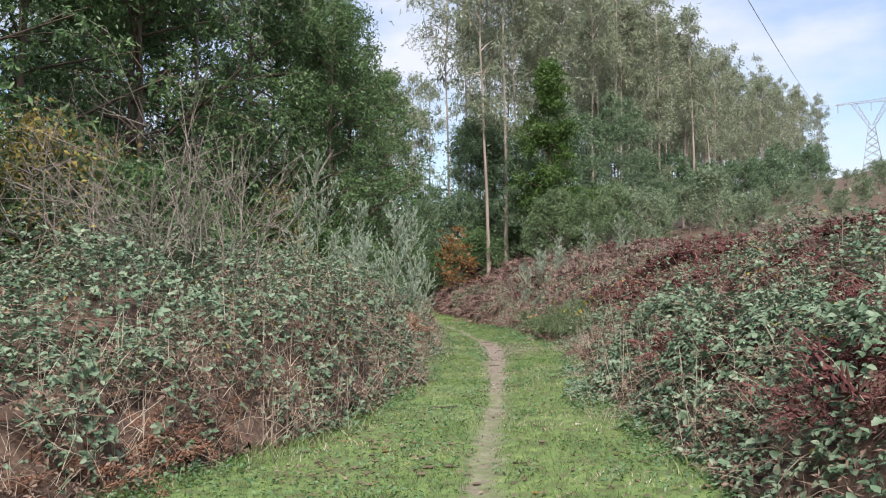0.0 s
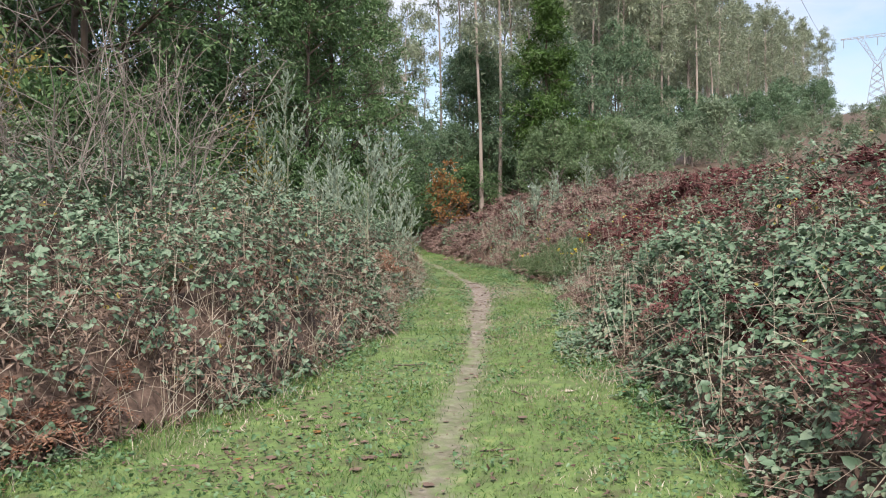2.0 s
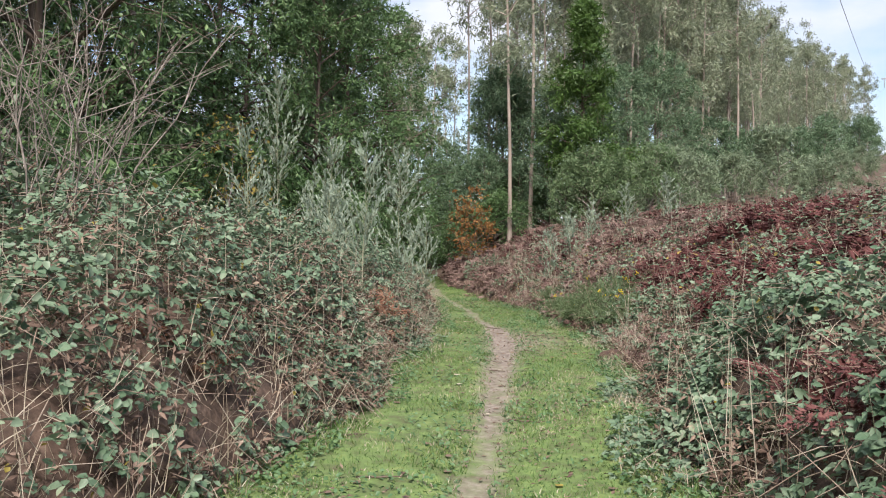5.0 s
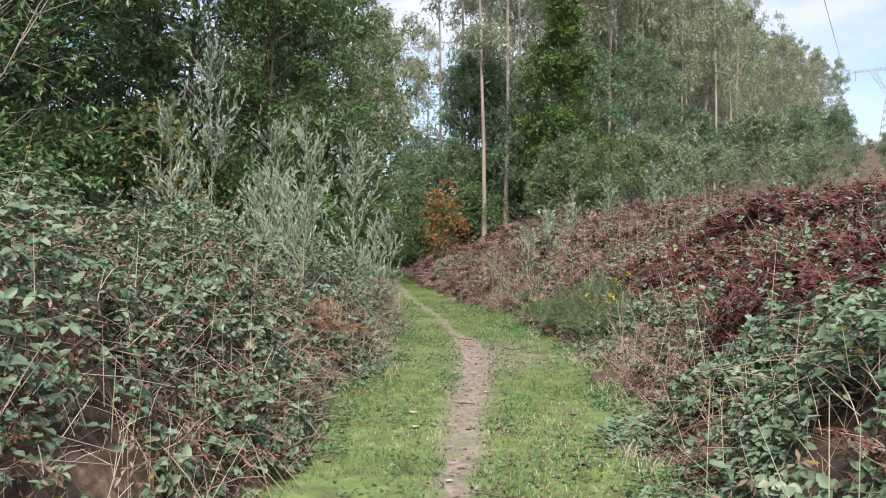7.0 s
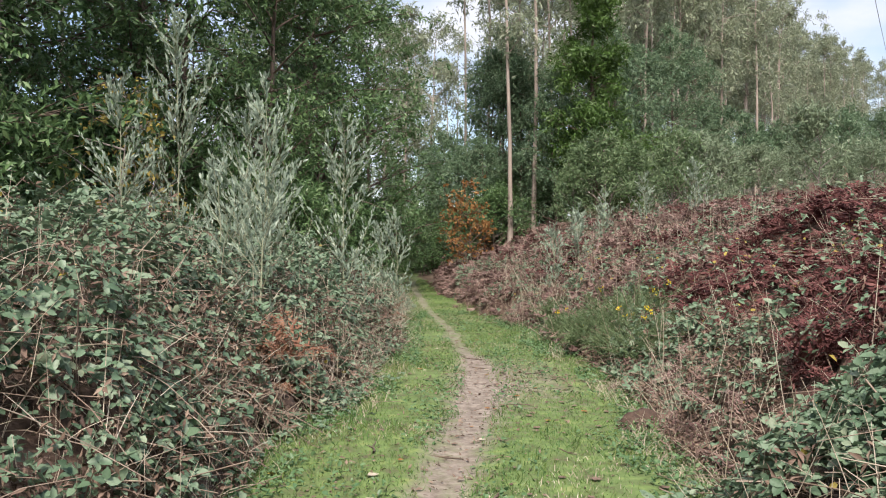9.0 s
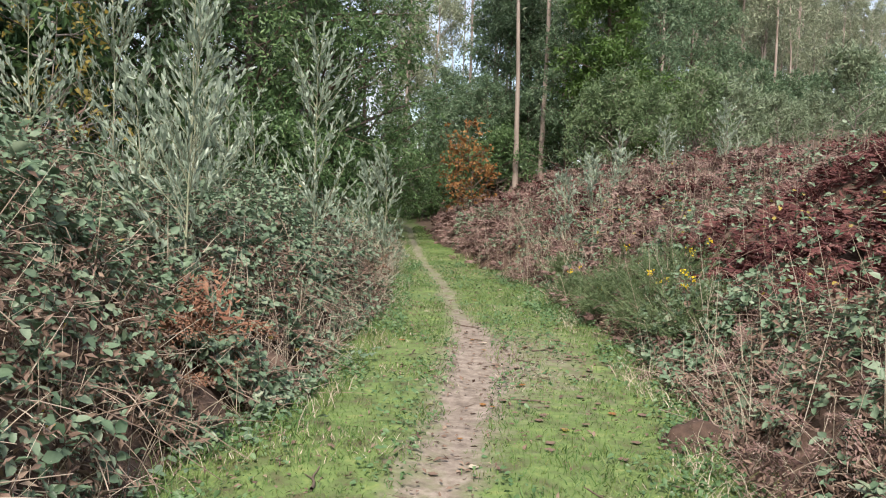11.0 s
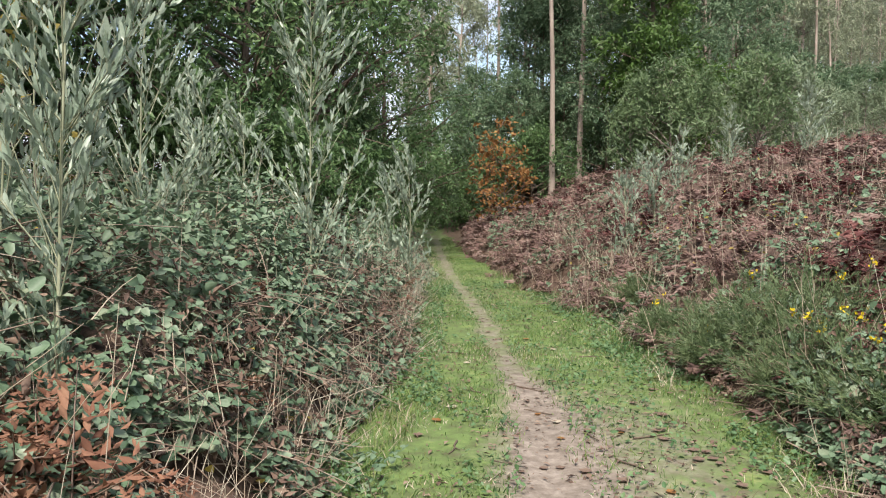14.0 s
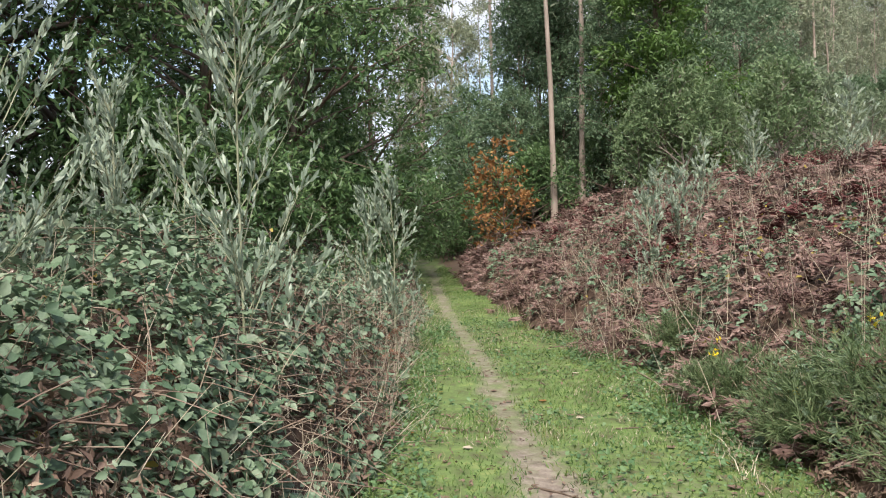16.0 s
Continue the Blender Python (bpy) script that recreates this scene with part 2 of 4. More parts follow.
def wavy(x, y, f, seed):
    """A smooth bumpy field of about -1 to 1."""
    r = np.random.default_rng(seed)
    z = 0.0
    for i in range(7):
        a, ph = r.uniform(0, 6.283), r.uniform(0, 6.283)
        k = f * r.uniform(0.6, 1.7)
        z = z + np.sin((x * np.cos(a) + y * np.sin(a)) * k + ph)
    return z / 3.2


# ---- the lie of the land ----
Y_L, X_L = [-5, 4, 5.3, 6.5, 7.3, 8.2, 10, 12, 14.5, 16.2, 18, 19.5, 21, 23, 25, 28.7, 36, 46, 70], [-2.8, -2.7, -2.4, -1.8, -1.38, -1.12, -0.92, -0.76, -0.75, -0.7, -0.52, -0.6, -0.8, -1.0, -1.2, -1.45, -2.65, -4.6, -11]
Y_R, X_R = [-5, 5, 7.3, 8.2, 9.5, 11, 12.5, 14, 16.4, 18, 19.2, 20.5, 22, 23.2, 25.2, 26.8, 30, 36, 46, 70], [2.1, 1.95, 2.0, 1.78, 1.78, 1.95, 2.1, 2.2, 2.3, 2.25, 2.08, 1.7, 1.6, 1.4, 0.95, 0.45, -0.3, -1.6, -3.2, -9]
Y_D, X_D = [-5, 5.5, 7.7, 9.7, 11.5, 13.5, 15.5, 17, 18.7, 20.3, 22.5, 24.6, 28.6, 34, 41, 60], [-0.3, 0.16, 0.3, 0.44, 0.5, 0.57, 0.64, 0.65, 0.55, 0.28, 0.0, -0.33, -1.05, -1.85, -2.85, -7]


def left_d(x, y):
    return np.interp(y, Y_L, X_L) + 0.12 * wavy(x, y, 2.2, 3) - x


def right_d(x, y):
    return x - np.interp(y, Y_R, X_R) + 0.12 * wavy(x, y, 2.2, 4)


def ground_z(x, y):
    x, y = np.asarray(x, float), np.asarray(y, float)
    dl = np.maximum(np.interp(y, Y_L, X_L) - x, 0)
    dr = np.maximum(x - np.interp(y, Y_R, X_R), 0)
    z = 0.34 * (np.minimum(dr, 5) - 0.5 * (1 - np.exp(-dr / 0.5))) + 0.135 * np.clip(dr - 5, 0, 25) + 0.222 * np.clip(dr - 30, 0, 160)
    z = z + 0.14 * (np.minimum(dl, 9) - 0.6 * (1 - np.exp(-dl / 0.6)))
    z = z + 0.025 * np.clip(y - 30, 0, 200)
    z = z + 0.03 * wavy(x, y, 1.3, 11) + 0.012 * wavy(x, y, 5.0, 12)
    return z - 0.035 * np.exp(-((x - np.interp(y, Y_D, X_D)) / 0.22) ** 2)


def veg_left(x, y):
    d = np.maximum(left_d(x, y), 0)
    h = np.interp(y, [4, 9, 13, 15, 17, 24, 34, 44], [1.45, 1.6, 1.55, 1.46, 1.26, 1.24, 1.0, 0.6])
    h = h * np.interp(y, [6, 9], [0.75, 1.0])
    v = h * (1 - np.exp(-d / 0.5)) * (1 + 0.2 * wavy(x, y, 1.7, 21) + 0.16 * wavy(x, y, 4.5, 22) + 0.1 * wavy(x, y, 9.0, 23))
    return v * np.interp(d, [0, 5, 8, 12], [1, 1, 0.5, 0.25])


def veg_right(x, y):
    d = np.maximum(right_d(x, y), 0)
    h = np.interp(y, [4, 9, 14, 20, 26, 34, 44], [0.95, 0.98, 0.9, 0.85, 0.85, 0.9, 0.7]) + 0.04 * np.minimum(d, 5)
    v = h * (1 - np.exp(-(d / np.interp(y, [12, 13.2, 16.2, 17.5], [0.42, 0.8, 0.8, 0.45])) ** np.interp(y, [12, 13.2, 16.2, 17.5], [1.0, 1.7, 1.7, 1.0]))) * (1 + 0.24 * wavy(x, y, 1.6, 31) + 0.22 * wavy(x, y, 4.2, 32) + 0.12 * wavy(x, y, 9.0, 33))
    return v * np.interp(d, [0, 9, 16, 30], [1, 1, 0.5, 0.2])


def spread(lo, hi, step, ratio, far):
    """Even steps between lo and hi, then steps that grow until far."""
    mid = list(np.arange(lo, hi + 1e-6, step))
    s = step
    while mid[-1] < far:
        s *= ratio
        mid.append(mid[-1] + s)
    s = step
    while mid[0] > -far:
        s *= ratio
        mid.insert(0, mid[0] - s)
    return np.array(mid)


def sheet(xs, ys, zf):
    gx, gy = np.meshgrid(xs, ys)
    v = np.stack([gx, gy, zf(gx, gy)], -1).reshape(-1, 3)
    i = np.arange(len(xs) * len(ys)).reshape(len(ys), len(xs))
    f = np.stack([i[:-1, :-1], i[:-1, 1:], i[1:, 1:], i[1:, :-1]], -1).reshape(-1, 4)
    return v, f


def ground_mat():
    m = bpy.data.materials.new("grass_and_dirt")
    m.use_nodes = True
    n, l = m.node_tree.nodes, m.node_tree.links
    bsdf = n["Principled BSDF"]
    bsdf.inputs["Roughness"].default_value = 0.9
    tc = n.new("ShaderNodeTexCoord")

    def noise_ramp(scale, cols, detail=8.0):
        t = n.new("ShaderNodeTexNoise")
        t.inputs["Scale"].default_value = scale
        t.inputs["Detail"].default_value = detail
        t.inputs["Roughness"].default_value = 0.7
        r = n.new("ShaderNodeValToRGB")
        el = r.color_ramp.elements
        while len(el) < len(cols):
            el.new(0.5)
        for i, c in enumerate(cols):
            el[i].position = 0.3 + 0.4 * i / (len(cols) - 1)
            el[i].color = (*c, 1)
        l.new(tc.outputs["Object"], t.inputs["Vector"])
        l.new(t.outputs["Fac"], r.inputs["Fac"])
        return t, r

    g_n, grass = noise_ramp(5.0, [(0.085, 0.062, 0.038), (0.085, 0.115, 0.038), (0.115, 0.18, 0.05), (0.2, 0.23, 0.08)])
    d_n, dirt = noise_ramp(11.0, [(0.1, 0.078, 0.063), (0.2, 0.165, 0.135), (0.31, 0.268, 0.23)])
    s_n, soil = noise_ramp(8.0, [(0.04, 0.025, 0.018), (0.085, 0.055, 0.036), (0.14, 0.095, 0.06)])
    p_n, _ = noise_ramp(4.5, [(0, 0, 0), (1, 1, 1)], 6.0)

    def mask(attr, lo, hi, amount):
        a = n.new("ShaderNodeAttribute")
        a.attribute_name = attr
        add = n.new("ShaderNodeMath")
        add.operation = 'MULTIPLY_ADD'
        add.inputs[1].default_value = amount
        l.new(p_n.outputs["Fac"], add.inputs[0])
        l.new(a.outputs["Fac"], add.inputs[2])
        mr = n.new("ShaderNodeMapRange")
        mr.inputs["From Min"].default_value = lo
        mr.inputs["From Max"].default_value = hi
        l.new(add.outputs[0], mr.inputs["Value"])
        return mr

    mx = n.new("ShaderNodeMixRGB")
    l.new(mask("dirt", 0.64, 1.08, 1.0).outputs[0], mx.inputs["Fac"])
    l.new(grass.outputs["Color"], mx.inputs["Color1"])
    l.new(dirt.outputs["Color"], mx.inputs["Color2"])
    mx2 = n.new("ShaderNodeMixRGB")
    l.new(mask("litter", 0.7, 1.0, 0.7).outputs[0], mx2.inputs["Fac"])
    l.new(mx.outputs["Color"], mx2.inputs["Color1"])
    l.new(soil.outputs["Color"], mx2.inputs["Color2"])
    l.new(mx2.outputs["Color"], bsdf.inputs["Base Color"])
    bp = n.new("ShaderNodeBump")
    bp.inputs["Strength"].default_value = 0.45
    bp.inputs["Distance"].default_value = 0.012
    l.new(d_n.outputs["Fac"], bp.inputs["Height"])
    l.new(bp.outputs["Normal"], bsdf.inputs["Normal"])
    return m


xs, ys = spread(-6, 7, 0.17, 1.17, 2600), spread(-2, 34, 0.18, 1.17, 2600)
v, f = sheet(xs, ys, ground_z)
me = fast_mesh("ground", v, f, ground_mat(), smooth=True)
dirt_w = np.interp(v[:, 1], [4, 11, 14, 17.5, 20, 30], [0.19, 0.2, 0.24, 0.3, 0.18, 0.22])
dirt = np.exp(-((v[:, 0] - np.interp(v[:, 1], Y_D, X_D)) / dirt_w) ** 2) * np.interp(v[:, 1], [4, 10, 13, 18.5, 20.5, 26], [0.4, 0.44, 0.62, 0.72, 0.45, 0.45])
dirt += 0.38 * np.exp(-((v[:, 0] - 1.15) / 0.7) ** 2 - ((v[:, 1] - 17.4) / 1.9) ** 2)
lit = np.clip(np.maximum(left_d(v[:, 0], v[:, 1]), right_d(v[:, 0], v[:, 1])) * 2.2 + 0.35, 0, 1)
for nm, arr in (("dirt", dirt), ("litter", lit)):
    at = me.attributes.new(nm, 'FLOAT', 'POINT')
    at.data.foreach_set("value", arr.astype(np.float32))
tagged(new("ground", me), "grassy woodland path with a worn bare dirt track", "ground", kind="structure")

# the matted dead core of the thickets
for side_d, veg, x0, x1, lab in ((left_d, veg_left, -9, -0.3, "matted brown dead bramble stems under the hedge"), (right_d, veg_right, -1.2, 12, "matted brown dead bracken on the bank")):
    v, f = sheet(np.arange(x0, x1, 0.15), np.arange(-1, 44, 0.17), lambda x, y: ground_z(x, y) - 0.06 + 0.6 * veg(x, y) + 0.05 * wavy(x, y, 17, 5) * (side_d(x, y) > 0.1))
    ok = side_d(v[:, 0], v[:, 1]) > -0.1
    f = f[ok[f].all(1)]
    used = np.unique(f)
    new_i = np.zeros(len(v), int)
    new_i[used] = np.arange(len(used))
    v = v[used]
    v[:, :2] += rng.normal(0, 0.03, (len(v), 2))
    v[:, 2] += rng.normal(0, 0.03, len(v))
    tagged(new("undergrowth", fast_mesh("undergrowth", v, new_i[f], M_LITTER)), lab, "undergrowth", kind="stuff")

# ---- brambles ----


def red_zone(x, y):
    return (right_d(x, y) > 0.7 + np.maximum(0, 13.5 - y) * 0.45) & (wavy(x, y, 0.9, 51) > -0.35) & (y < 18.2 + 1.5 * right_d(x, y))


def bramble_patch(side_d, veg, x0, x1, y0, y1, n, sign, dead, label):
    """One stretch of bramble: leaves over the mound, dead leaves low down, arching canes."""
    ob = empty("bramble_bush", label, "bramble", "brambles along the path", "stuff")
    n = n // 3
    x, y = rng.uniform(x0, x1, n * 9), rng.uniform(y0, y1, n * 9)
    d = side_d(x, y)
    keep = (d > -0.05) & (d < 7) & (rng.random(n * 9) < np.interp(d, [0, 0.7, 1.2, 2.5, 5, 7], [1, 1, 0.55, 0.4, 0.2, 0.12]))
    keep &= wavy(x, y, 7.0, 24) + 0.5 * wavy(x, y, 15.0, 25) + rng.normal(0, 0.3, n * 9) > -0.28
    if sign > 0:
        keep &= ~(red_zone(x, y) & (rng.random(n * 9) < 0.84)) & ((y < 18.5) | (wavy(x, y, 1.5, 58) + rng.normal(0, 0.3, n * 9) > -0.3))
    x, y, d = x[keep][:n], y[keep][:n], d[keep][:n]
    k = len(x)
    e = 0.08
    g = lambda a, b: ground_z(a, b) + veg(a, b)
    nrm = unit(np.stack([-(g(x + e, y) - g(x - e, y)) / (2 * e), -(g(x, y + e) - g(x, y - e)) / (2 * e), np.ones(k)], -1))
    h = rng.uniform(0.5, 1.06, k) ** 0.6
    p = np.stack([x, y, ground_z(x, y) + veg(x, y) * h + 0.015], -1)
    p += nrm * rng.uniform(-0.02, 0.11, k)[:, None]
    is_dead = rng.random(k) < np.clip(dead(x, y, d), 0, 1)
    for sel, name, mat, size in ((~is_dead, "foliage", M_BRAMBLE, 0.06), (is_dead, "dead_foliage", M_DEADLEAF, 0.06)):
        q, m = p[sel], nrm[sel]
        if len(q) < 5:
            continue
        live = name == "foliage"
        ax = unit(rand_dirs(len(q), 0.5) + m * 0.2)
        nn = unit(m * 0.7 + rand_dirs(len(q)) * (0.45 if live else 0.9) + np.array([0, 0, 0.55 if live else 0.1]))
        side = unit(np.cross(ax, nn))
        ln = size * rng.uniform(0.55, 1.4, len(q))
        three = []
        for fwd, out, part_size in ((1.0, 0.0, 1.0), (0.3, 0.95, 0.82), (0.3, -0.95, 0.82)):
            a3 = ax * fwd + side * out + rng.normal(0, 0.16, (len(q), 3))
            n3 = nn + rng.normal(0, 0.22, (len(q), 3))
            l3 = ln * part_size * rng.uniform(0.8, 1.15, len(q))
            three.append(leaves(q + ax * (ln * 0.22 * fwd)[:, None], a3, n3, l3, l3 * (0.72 if live else 0.34), ovate=live, droop=0.2 if live else 0.5))
        part(name, fast_mesh(name, *join(*three), mat), ob, kind="stuff")
    c = max(10, k // 12)
    pick = rng.integers(0, k, c)
    dirs = unit(rand_dirs(c) * np.array([1, 1, 0.5]) + nrm[pick] * 0.4)
    ln = rng.uniform(0.3, 1.0, c)
    base = p[pick] - np.array([0, 0, 0.06]) - dirs * ln[:, None] * 0.4
    pts = arcs(base, dirs, ln, rng.uniform(0.1, 0.5, c), 4)
    rad = np.linspace(1, 0.5, 4)[None] * rng.uniform(0.0025, 0.0055, c)[:, None]
    part("cane_tangle", fast_mesh("cane_tangle", *tubes(pts, rad), M_CANE), ob, kind="stuff")
    return ob


def dead_left(x, y, d):
    low = np.interp(d, [0, 0.5, 1.0, 1.8], [0.75, 0.58, 0.32, 0.15])
    return low * np.interp(y, [6, 14, 17, 24], [0.95, 0.82, 0.42, 0.42]) + 0.25 * wavy(x, y, 2.0, 41)


def dead_right(x, y, d):
    return np.interp(d, [0, 0.4, 1.2], [0.6, 0.35, 0.15]) + np.interp(y, [7, 11, 14, 19], [-0.15, -0.05, 0.05, 0.15]) + 0.35 * wavy(x, y, 1.6, 42)


for y0, y1, n in ((0.5, 5, 17000), (5, 8, 17000), (8, 11, 20000), (11, 14, 28000), (14, 17, 30000), (17, 20, 25000), (20, 24, 13000), (24, 29, 7000), (29, 40, 5000)):
    bramble_patch(left_d, veg_left, -7.5, -0.3, y0, y1, n, -1, dead_left, "green bramble hedge with brown dead stems beside the path")
for y0, y1, n in ((0.5, 5, 15000), (5, 8, 14500), (8, 11, 14500), (11, 14, 9500), (14, 18, 15000), (18, 23, 15000), (23, 34, 11000)):
    bramble_patch(right_d, veg_right, -0.5, 7.5, y0, y1, n, 1, dead_right, "dark green bramble mixed with dead bracken on the bank")

# ---- bracken ----


def fronds(base, direction, length, droop, n=16, fine=False):
    """Bracken fronds: curved stalks with paired side leaflets that shorten to the tip."""
    m = len(base)
    stalk = arcs(base, direction, length, droop, 3)
    tv = tubes(stalk, np.linspace(0.0045, 0.0015, 3)[None].repeat(m, 0))
    u = np.linspace(0.22, 0.98, n)[None, :, None]
    ln = np.asarray(length)[:, None, None]
    pos = base[:, None] + direction[:, None] * ln * u
    pos[..., 2] -= (np.asarray(droop) * length)[:, None] * u[..., 0] ** 2
    tan = unit(np.gradient(pos, axis=1))
    side = unit(np.cross(tan, np.array([0, 0, 1.0])))
    lf = (ln[..., 0] * 0.36 * (1 - u[..., 0]) ** 0.75 * rng.uniform(0.75, 1.2, (m, n)) + 0.02).ravel()
    both = []
    for sg in (1, -1):
        ax = unit(side * sg + tan * 0.45 + np.array([0, 0, -0.45]) + rng.normal(0, 0.25, (m, n, 3))).reshape(-1, 3)
        nn = unit(np.cross(tan, side) + rng.normal(0, 0.4, (m, n, 3))).reshape(-1, 3)
        q = pos.reshape(-1, 3)
        if not fine:
            both.append(leaves(q, ax, nn, lf, lf * 0.2 + 0.01, ovate=False, droop=0.8))
            continue
        # each leaflet is cut again into small lobes on both sides of its rib
        rib = np.cross(ax, nn)
        for j in range(5):
            w = 0.12 + 0.19 * j
            sd = rib * (1 if j % 2 else -1)
            size = lf * (0.36 - 0.05 * j) + 0.007
            both.append(leaves(q + ax * (lf * w)[:, None] - np.array([0, 0, 1.0]) * (0.25 * lf * w * w)[:, None], unit(ax * 0.8 + sd), nn, size, size * 0.36, ovate=False, droop=0.6))
    return tv, join(*both)


def frond_dirs(n, lo=0.35, hi=1.3):
    a, lean = rng.uniform(0, 6.283, n), rng.uniform(lo, hi, n)
    return unit(np.stack([np.cos(a) * lean, np.sin(a) * lean, np.ones(n)], -1))


def bracken_clump(mat, seed, n=9, size=0.85):
    global rng
    rng = np.random.default_rng(seed)
    ob = empty("bracken_clump", "", "bracken", "dead bracken on the bank")
    b = np.concatenate([rng.normal(0, 0.12, (n, 2)), np.zeros((n, 1))], 1)
    st, lf = fronds(b, frond_dirs(n), size * rng.uniform(0.6, 1.15, n), rng.uniform(0.25, 0.8, n), 12, True)
    part("stalkwork", fast_mesh("stalkwork", *st, M_CANE), ob, kind="stuff")
    part("frond_foliage", fast_mesh("frond_foliage", *lf, mat), ob, kind="stuff")
    return ob


def bracken_mass(spots, mat, height, label):
    """The bracken too thick to count, in one piece."""
    xy = np.array(spots)
    n = len(xy)
    b = np.concatenate([xy, height(xy[:, 0], xy[:, 1])[:, None]], 1)
    near = (b[:, 1] < 18) & (right_d(b[:, 0], b[:, 1]) < 1.5)
    ob = empty("bracken_bed", label, "bracken", kind="stuff")
    sets = []
    for sel, k, fine in ((near, 10, True), (~near, 13, False)):
        m = int(sel.sum())
        if m:
            sets.append(fronds(b[sel], frond_dirs(m, 0.2, 1.5), rng.uniform(0.24, 0.6, m), rng.uniform(0.2, 0.9, m), k, fine))
    st, lf = join(*[a for a, _ in sets]), join(*[a for _, a in sets])
    part("stalkwork", fast_mesh("stalkwork", *st, M_CANE), ob, kind="stuff")
    part("frond_foliage", fast_mesh("frond_foliage", *lf, mat), ob, kind="stuff")


def scatter(kinds, spots, smin, smax, sink=0.0, height=None):
    """Places the first of each kind, then copies, at (x, y) spots on the ground or the given height."""
    used = set()
    for i, (x, y) in enumerate(spots):
        ob = kinds[int(rng.integers(0, len(kinds)))]
        z = float((height or ground_z)(x, y)) - sink
        size = rng.uniform(smin, smax)
        turn = Euler((0, 0, rng.uniform(0, 6.283)))
        if ob.name not in used:
            used.add(ob.name)
            ob.matrix_basis = Matrix.LocRotScale((x, y, z), turn, (size,) * 3)
        else:
            copy_thing(ob, Matrix.LocRotScale((x, y, z), turn, (size / ob.scale[0],) * 3))
    for ob in kinds:
        if ob.name not in used:
            for o in (*ob.children_recursive, ob):
                bpy.data.objects.remove(o)


dark = [tagged(bracken_clump(M_BRACKEN_DARK, 100 + i), "dark red-brown dead bracken fronds") for i in range(4)]
pale = [tagged(bracken_clump(M_BRACKEN, 200 + i, 9, 0.68), "pale pinkish-brown dead bracken fronds") for i in range(5)]
rng = np.random.default_rng(17)


def area_spots(n, x0, x1, y0, y1, test):
    x, y = rng.uniform(x0, x1, n * 6), rng.uniform(y0, y1, n * 6)
    ok = test(x, y)
    return np.stack([x[ok][:n], y[ok][:n]], -1)


on_right = lambda x, y: ground_z(x, y) + 0.6 * veg_right(x, y)
on_left = lambda x, y: ground_z(x, y) + 0.5 * veg_left(x, y)
scatter(dark, np.concatenate([area_spots(75, 1.5, 9, 10, 24, red_zone), area_spots(36, 2.3, 4.5, 3.5, 9.5, lambda x, y: right_d(x, y) > 0.5)]), 0.7, 1.1, 0.05, on_right)
scatter(pale, np.concatenate([area_spots(85, 0, 8, 15, 32, lambda x, y: (right_d(x, y) > 0.1) & ~red_zone(x, y)), area_spots(14, 2.2, 4.5, 7, 15, lambda x, y: right_d(x, y) > 0.9)]), 0.6, 1.05, 0.05, on_right)
bracken_mass(area_spots(3600, 1.5, 10, 9, 26, red_zone), M_BRACKEN_DARK, on_right, "dark red-brown dead bracken covering the bank")
bracken_mass(area_spots(4600, -1.5, 11, 13, 44, lambda x, y: (right_d(x, y) > 0.0) & (right_d(x, y) < 10) & ~red_zone(x, y)), M_BRACKEN, on_right, "pale pinkish-brown dead bracken covering the bank")
pale_l = [tagged(bracken_clump(M_RUST, 300 + i, 8, 0.6), "rust-brown dead bracken among bramble") for i in range(3)]
rng = np.random.default_rng(19)
scatter(pale_l, [(-1.0, 14.95), (-1.2, 14.6), (-1.4, 22.6), (-1.4, 18.8), (-1.3, 21.8)] + list(area_spots(50, -5, -0.8, 6, 30, lambda x, y: left_d(x, y) > 0.25)), 0.5, 0.95, 0.05, on_left)


bracken_mass(area_spots(1000, -0.5, 8, 17, 34, lambda x, y: (right_d(x, y) > 0.2) & (wavy(x, y, 1.2, 57) > 0.3)), M_BRACKEN_DARK, on_right, "patches of dark red bracken among the pale fronds")
bracken_mass(area_spots(800, -4, -0.5, 4, 18, lambda x, y: (left_d(x, y) > 0.02) & (left_d(x, y) < 0.95) & (wavy(x, y, 1.4, 55) > -0.25)), M_RUST, lambda x, y: ground_z(x, y) + 0.3 * veg_left(x, y), "rust-brown dead bracken low in the hedge")
# dry stalks standing and leaning in the thickets
def dry_stalks(spots, height, lo, hi, lean, mat, r, label):
    xy = np.array(spots)
    n = len(xy)
    b = np.concatenate([xy, height(xy[:, 0], xy[:, 1])[:, None]], 1)
    p = arcs(b, frond_dirs(n, 0.0, lean), rng.uniform(lo, hi, n), rng.uniform(-0.1, 0.35, n), 4)
    tagged(new("dry_stalks", fast_mesh("dry_stalks", *tubes(p, np.linspace(r, r * 0.4, 4)[None] * rng.uniform(0.6, 1.3, n)[:, None]), mat)), label, "dry stalks", kind="stuff")


